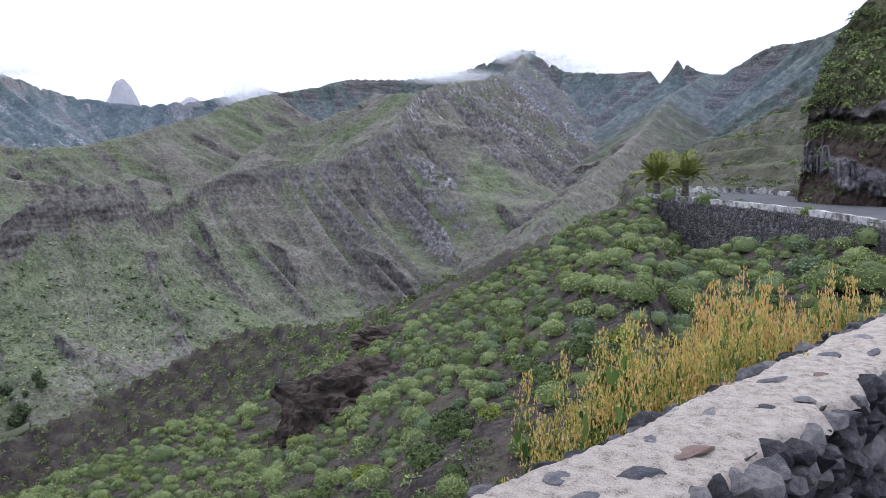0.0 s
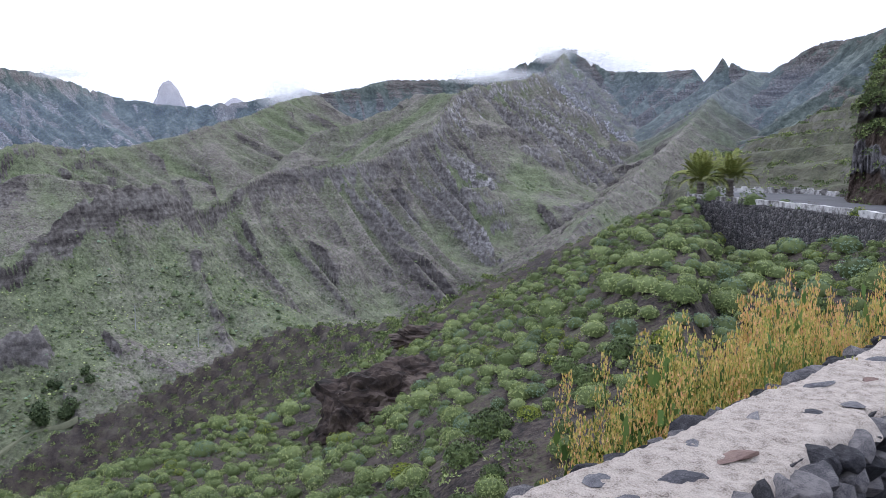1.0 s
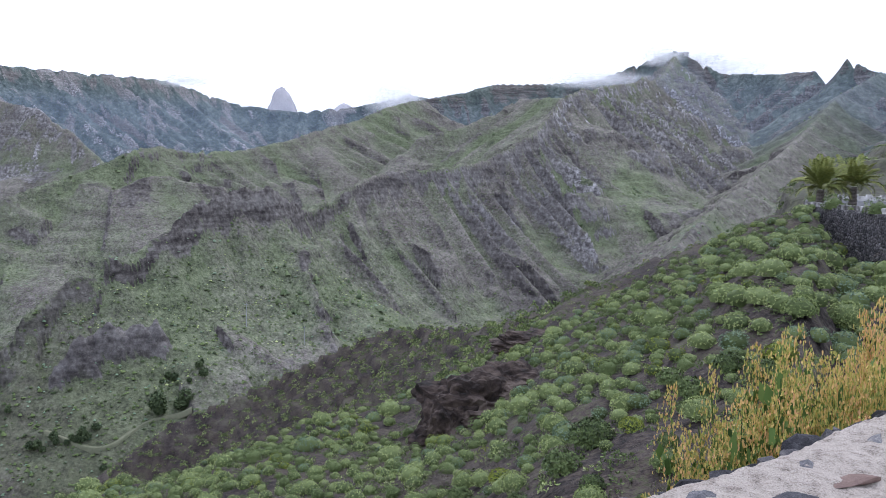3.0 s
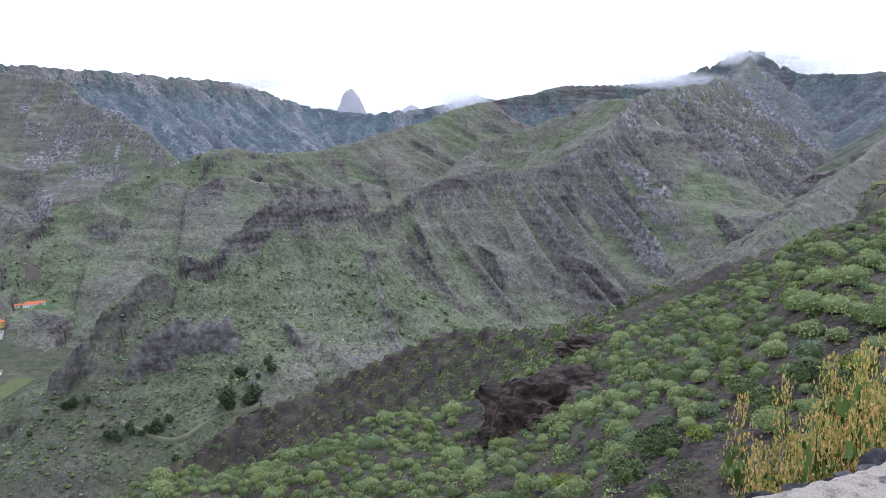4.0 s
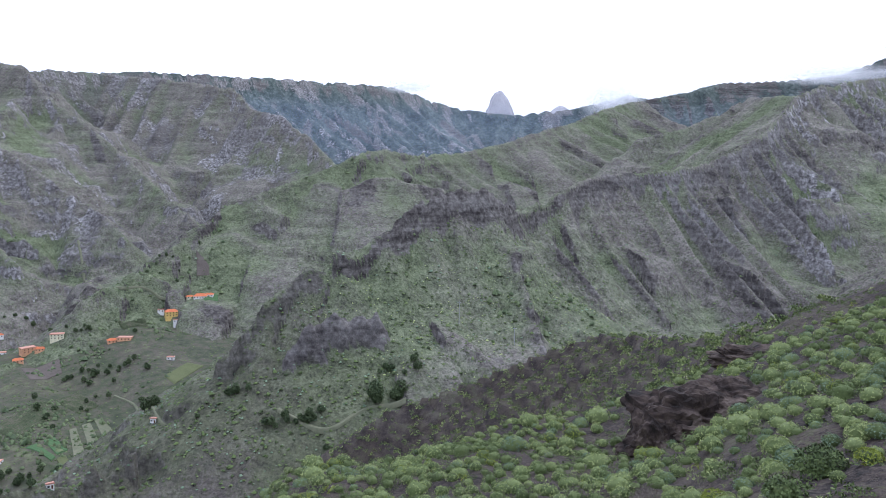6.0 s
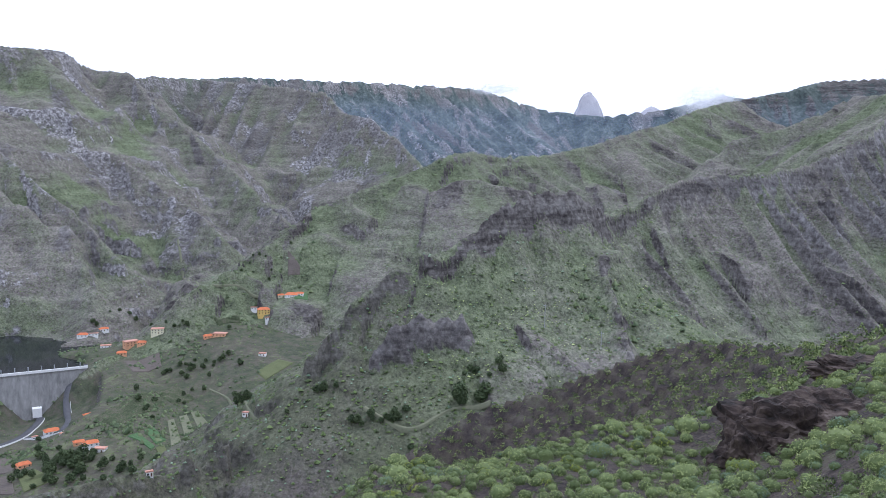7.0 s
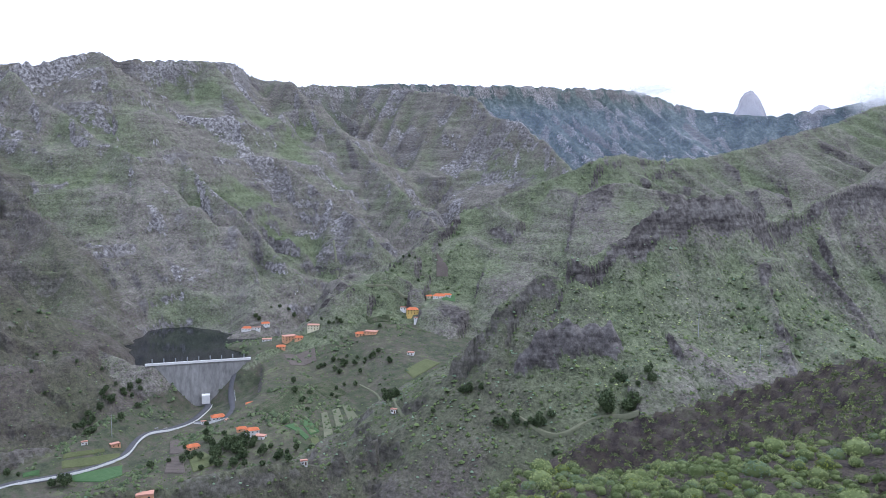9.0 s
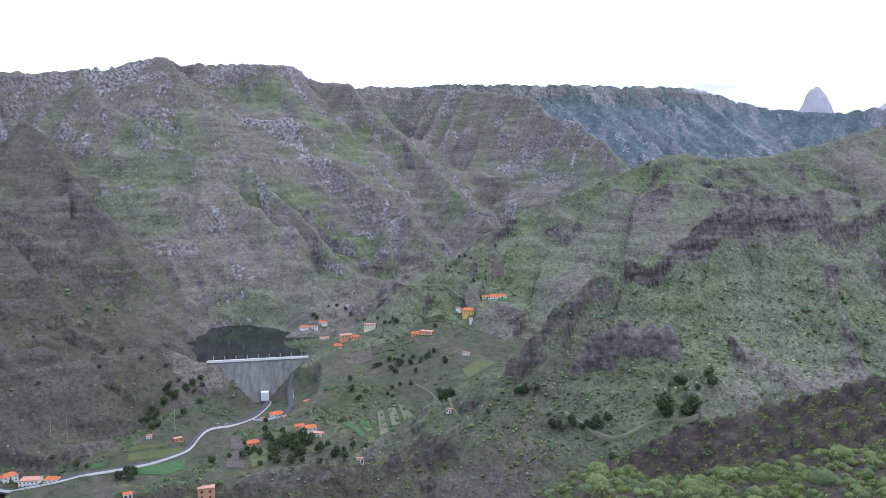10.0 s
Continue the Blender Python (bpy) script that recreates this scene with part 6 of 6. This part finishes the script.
def house(x, y, w, d, storeys, turn, wall, roof):
    z = float(np.min(near_z([x, x + w / 2, x - w / 2], [y, y + d / 2, y - d / 2])))
    zt = float(np.max(near_z([x, x + w / 3, x - w / 3], [y, y + d / 3, y - d / 3])))
    hgt = 2.9 * storeys + (zt - z) * 0.5
    th = empty("house", pose(x, y, z, 0, 0, turn))
    tagged(th, f"small {WALLS[wall][1]} village house with {'tiled orange' if roof == 'tile' else 'flat pale red'} roof", "house", "village houses")
    bm = bmesh.new()
    box_bm(bm, -w / 2, w / 2, -d / 2, d / 2, -2.5, hgt)
    part("wall", from_bm("wall", bm, [WALLS[wall][0]]), th)
    bm = bmesh.new()
    if roof == "tile":
        a, b = w / 2 + .4, d / 2 + .4
        v = [bm.verts.new(c) for c in ((-a, -b, hgt), (a, -b, hgt), (a, b, hgt), (-a, b, hgt), (-a * .55, 0, hgt + d * .26), (a * .55, 0, hgt + d * .26))]
        for f in ((0, 1, 5, 4), (1, 2, 5), (2, 3, 4, 5), (3, 0, 4), (3, 2, 1, 0)):
            bm.faces.new([v[i] for i in f])
        part("roof", from_bm("roof", bm, [M_TILE]), th, "orange clay tile roof")
    else:
        box_bm(bm, -w / 2 - .25, w / 2 + .25, -d / 2 - .25, d / 2 + .25, hgt, hgt + .3)
        box_bm(bm, -w / 2 - .25, w / 2 + .25, -d / 2 - .25, -d / 2, hgt + .3, hgt + .9)
        part("roof", from_bm("roof", bm, [M_PINKROOF]), th, "flat reddish roof terrace")
    for s in range(storeys):
        n = max(2, int(w / 3.4))
        for i in range(n):
            cx, cz = -w / 2 + w * (i + .5) / n, hgt - 2.9 * (storeys - s) + 1.0
            bm = bmesh.new()
            if s == 0 and i == n // 2:
                box_bm(bm, cx - .5, cx + .5, -d / 2 - .06, -d / 2 + .1, cz - 1.0, cz + 1.2)
                part("door", from_bm("door", bm, [M_DOORWOOD]), th, "brown wooden door")
            else:
                box_bm(bm, cx - .6, cx + .6, -d / 2 - .06, -d / 2 + .1, cz, cz + 1.2)
                part("window", from_bm("window", bm, [M_WINDOW]), th, "dark window")
        for sx in (-1, 1):
            bm = bmesh.new()
            box_bm(bm, sx * w / 2 - .08, sx * w / 2 + .08, -.6, .6, hgt - 2.9 * (storeys - s) + 1.0, hgt - 2.9 * (storeys - s) + 2.2)
            part("window", from_bm("window", bm, [M_WINDOW]), th, "dark window")


for x, y, w, d, st, turn, wall, roof in HOUSES:
    house(x, y, w, d, st, turn, wall, roof)


# ---- valley trees ----
def tree_kind(seed, n, tall):
    rng = np.random.RandomState(seed)
    q, p = dome_points(rng, n, 8, 0.95, -0.7)
    q = q * rng.uniform(.65, 1.05, (len(q), 1))
    q[:, 2] = q[:, 2] * tall + 1.15 * tall
    v, f = leaf_clumps(rng, q, p + 0.4 * rng.randn(*p.shape), 0.28, 5, 0.35, 1.0)
    tv, tf = tube([np.array([0, 0, -.3]), np.array([.03, .02, .5 * tall]), np.array([.0, .05, 1.3 * tall])], .12, .04, 6)
    for a in (0.5, 2.4, 4.4):
        b2 = tube([np.array([.02, .02, .5 * tall]), np.array([math.cos(a) * .3, math.sin(a) * .3, .9 * tall]), np.array([math.cos(a) * .6, math.sin(a) * .6, 1.3 * tall])], .06, .02, 4)
        tv, tf = join([(tv, tf), b2])
    return mesh_of("crown", v, f, [M_PINE]), mesh_of("trunk", tv, tf, [M_BARK])


TK = [tree_kind(800 + k, 150, t) for k, t in enumerate((0.8, 1.0, 1.5))]
rng = np.random.RandomState(41)
tz = near_z([t[0] for t in TREES], [t[1] for t in TREES])
for (x, y, rad), z in zip(TREES, tz):
    cr_, tk_ = TK[rng.randint(3)]
    th = empty("tree", Matrix.LocRotScale((x, y, z), Euler((0, 0, rng.rand() * 6.28)), (rad, rad, rad)))
    tagged(th, "dark green leafy tree on the valley side", "tree", "valley trees")
    part("crown", cr_, th)
    part("trunk", tk_, th)

# ---- poles ----
for x, y, hgt in POLES:
    z = float(near_z(x, y)[0])
    th = empty("power_pole", pose(x, y, z))
    tagged(th, "tall grey power pole with a cross arm", "pole", "power poles")
    v, f = tube([np.array([0, 0, -1.0]), np.array([0, 0, hgt])], .28, .16, 6)
    part("mast", mesh_of("mast", v, f, [M_METAL]), th)
    bm = bmesh.new()
    box_bm(bm, -1.6, 1.6, -.12, .12, hgt - 1.2, hgt - .95)
    part("cross_arm", from_bm("cross_arm", bm, [M_METAL]), th)


# ---- scrub and trees of the far slopes, too many to count ----
def far_scrub(n, label, mat_, az0, az1, r0, r1, s0, s1, seed, rule, tall=1.0):
    rng = np.random.RandomState(seed)
    az = np.radians(rng.uniform(az0, az1, n * 4))
    r = np.exp(rng.uniform(math.log(r0), math.log(r1), n * 4))
    x, y = np.sin(az) * r, np.cos(az) * r
    z, mk = land(x, y)
    ok = np.nonzero(rng.rand(len(x)) < rule(x, y, z, r, mk))[0][:n]
    base = np.array([(1, 0, .3), (.3, .95, .25), (-.8, .6, .35), (-.8, -.6, .25), (.3, -.95, .3), (0.1, 0, 1.0), (.5, .4, .8), (-.4, -.3, .75)])
    fc = np.array([(0, 1, 6), (1, 2, 5), (2, 3, 7), (3, 4, 7), (4, 0, 6), (0, 6, 4), (1, 5, 6), (5, 7, 4), (5, 4, 6), (2, 7, 5)])
    m = len(ok)
    sc = rng.uniform(s0, s1, m) * (1 + 0.5 * (rng.rand(m) > .9))
    ph = rng.rand(m) * 6.28
    B = base[None] * (1 + 0.25 * rng.randn(m, len(base), 1))
    c, s = np.cos(ph)[:, None], np.sin(ph)[:, None]
    X = (B[:, :, 0] * c - B[:, :, 1] * s) * sc[:, None] + x[ok][:, None]
    Y = (B[:, :, 0] * s + B[:, :, 1] * c) * sc[:, None] + y[ok][:, None]
    Z = (B[:, :, 2] * tall - 0.25) * sc[:, None] + z[ok][:, None]
    V = np.stack([X, Y, Z], -1).reshape(-1, 3)
    F = (fc[None] + (np.arange(m) * len(base))[:, None, None]).reshape(-1, 3)
    ob = new("far_scrub", quads_mesh("far_scrub", V, F, mat_))
    tagged(ob, label, "scrub", kind="stuff")


far_scrub(24000, "small dark green bushes dotted over far slopes", M_BUSH, -78, 16, 330, 1700, .5, 1.5, 51, lambda x, y, z, r, m: (0.25 + 0.75 * m["green"]) * (m["hazy_forest"] < .4) * (1 - m["rock"]) * (m["farm"] < .5))
far_scrub(3000, "pale green shrubs dotted over the nearer green slopes", M_EUPH, -40, 4, 330, 800, .4, .85, 55, lambda x, y, z, r, m: np.clip(m["green"] - .35, 0, 1) * (y > 460) * (m["farm"] < .5) * (m["rock"] < .4))
far_scrub(5000, "grey-green shrubs dotted over far slopes", M_BLUE, -78, 16, 330, 1500, .5, 1.3, 52, lambda x, y, z, r, m: (0.2 + 0.5 * m["green"]) * (m["hazy_forest"] < .4) * (m["farm"] < .5))
far_scrub(6500, "dark trees in the ravines and on far woods", M_PINE, -78, 18, 620, 2600, 1.1, 2.9, 53, lambda x, y, z, r, m: np.clip(m["green"] - .72, 0, 1) * 2.5 + 0.3 * m["hazy_forest"], 1.5)
def off_road(x, y):
    keep = np.ones(len(x))
    for way in WAYS:
        keep = keep * (along(x, y, way[5])[0] > 9)
    for h_ in HOUSES:
        keep = keep * (np.hypot(x - h_[0], y - h_[1]) > 13)
    return keep


far_scrub(3200, "dark trees and hedges among the valley plots", M_PINE, -70, -40, 450, 1150, .9, 2.4, 56, lambda x, y, z, r, m: (m["farm"] > .5) * off_road(x, y) * sstep(-0.1, 0.5, fbm(x / 45, y / 45, 3)), 1.3)
far_scrub(5000, "low green scrub among the valley plots", M_BUSH, -70, -40, 450, 1150, .4, 1.1, 57, lambda x, y, z, r, m: (m["farm"] > .5) * off_road(x, y) * 0.6)
far_scrub(900, "loose dark rocks scattered over far slopes", M_ROCK, -78, 16, 330, 1800, .4, 1.3, 54, lambda x, y, z, r, m: m["rock"] * (m["rock"] < .9))

# ---- rock tower on the far ridge ----
for az, r, z, sx, sy, sz, seed in TOWERS:
    bm = bmesh.new()
    bmesh.ops.create_icosphere(bm, subdivisions=5, radius=1)
    for v in bm.verts:
        c = v.co.copy()
        d = noise.fractal(Vector((c.x * 1.8 + seed, c.y * 1.8, c.z * 0.7)), 1.0, 2.0, 5) * 0.16
        taper = 1.0 - 0.55 * max(c.z, 0) + 0.25 * max(-c.z, 0)
        k = 1.0 / max(abs(c.x), abs(c.y), abs(c.z) * 0.9) ** 0.45
        v.co = Vector((c.x * k * taper * (1 + d), c.y * k * taper * (1 + d), c.z * (1 + d * .4)))
    ob = new("rock_tower", from_bm("rock_tower", bm, [M_TOWER]))
    ob.matrix_world = Matrix.LocRotScale((math.sin(radians(az)) * r, math.cos(radians(az)) * r, z), Euler((0, 0, -radians(az))), (sx, sy, sz))
    tagged(ob, "pale blunt rock tower standing on the far ridge", "rock")

# ---- mist on the summits ----
for az, r, z, sx, sz in MIST:
    v, f = [], []
    for lay in range(3):
        b = len(v)
        n = 10
        for i in range(n + 1):
            for j in range(n + 1):
                v.append((2 * i / n - 1, (lay - 1) * 0.12 + .06 * math.sin(i), 2 * j / n - 1))
        f += [(b + i * (n + 1) + j, b + (i + 1) * (n + 1) + j, b + (i + 1) * (n + 1) + j + 1, b + i * (n + 1) + j + 1) for i in range(n) for j in range(n)]
    ob = new("cloud", mesh_of("cloud", v, f, [M_CLOUD]))
    ob.matrix_world = Matrix.LocRotScale((math.sin(radians(az)) * r, math.cos(radians(az)) * r, z), Euler((0, 0, -radians(az))), (sx, sx, sz))
    tagged(ob, "thin white mist hanging on the summit", "cloud", "summit mist")

# ---- translucent blue sheet added in place of haze over the far valley head ----
M_HAZE, nt, b = material("blue_haze_sheet", 1.0)
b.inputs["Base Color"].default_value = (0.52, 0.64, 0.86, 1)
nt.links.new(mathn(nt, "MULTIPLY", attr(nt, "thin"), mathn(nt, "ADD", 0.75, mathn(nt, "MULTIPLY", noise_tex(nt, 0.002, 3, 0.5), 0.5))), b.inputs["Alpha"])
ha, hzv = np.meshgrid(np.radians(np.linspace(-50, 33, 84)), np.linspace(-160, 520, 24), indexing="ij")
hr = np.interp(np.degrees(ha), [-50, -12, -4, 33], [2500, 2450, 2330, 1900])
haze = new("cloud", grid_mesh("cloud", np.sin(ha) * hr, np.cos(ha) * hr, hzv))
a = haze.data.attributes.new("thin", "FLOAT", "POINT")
# alpha of the haze sheet, faded out at its ends and below the skyline
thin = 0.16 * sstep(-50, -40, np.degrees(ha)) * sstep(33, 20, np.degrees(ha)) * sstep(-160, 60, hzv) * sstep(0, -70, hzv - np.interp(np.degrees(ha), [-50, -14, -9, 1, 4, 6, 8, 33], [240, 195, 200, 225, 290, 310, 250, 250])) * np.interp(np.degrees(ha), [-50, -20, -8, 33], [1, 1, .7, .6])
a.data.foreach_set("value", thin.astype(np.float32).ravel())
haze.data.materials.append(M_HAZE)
haze.visible_shadow = False
tagged(haze, "translucent blue sheet standing in for haze over the far valley head", "haze")
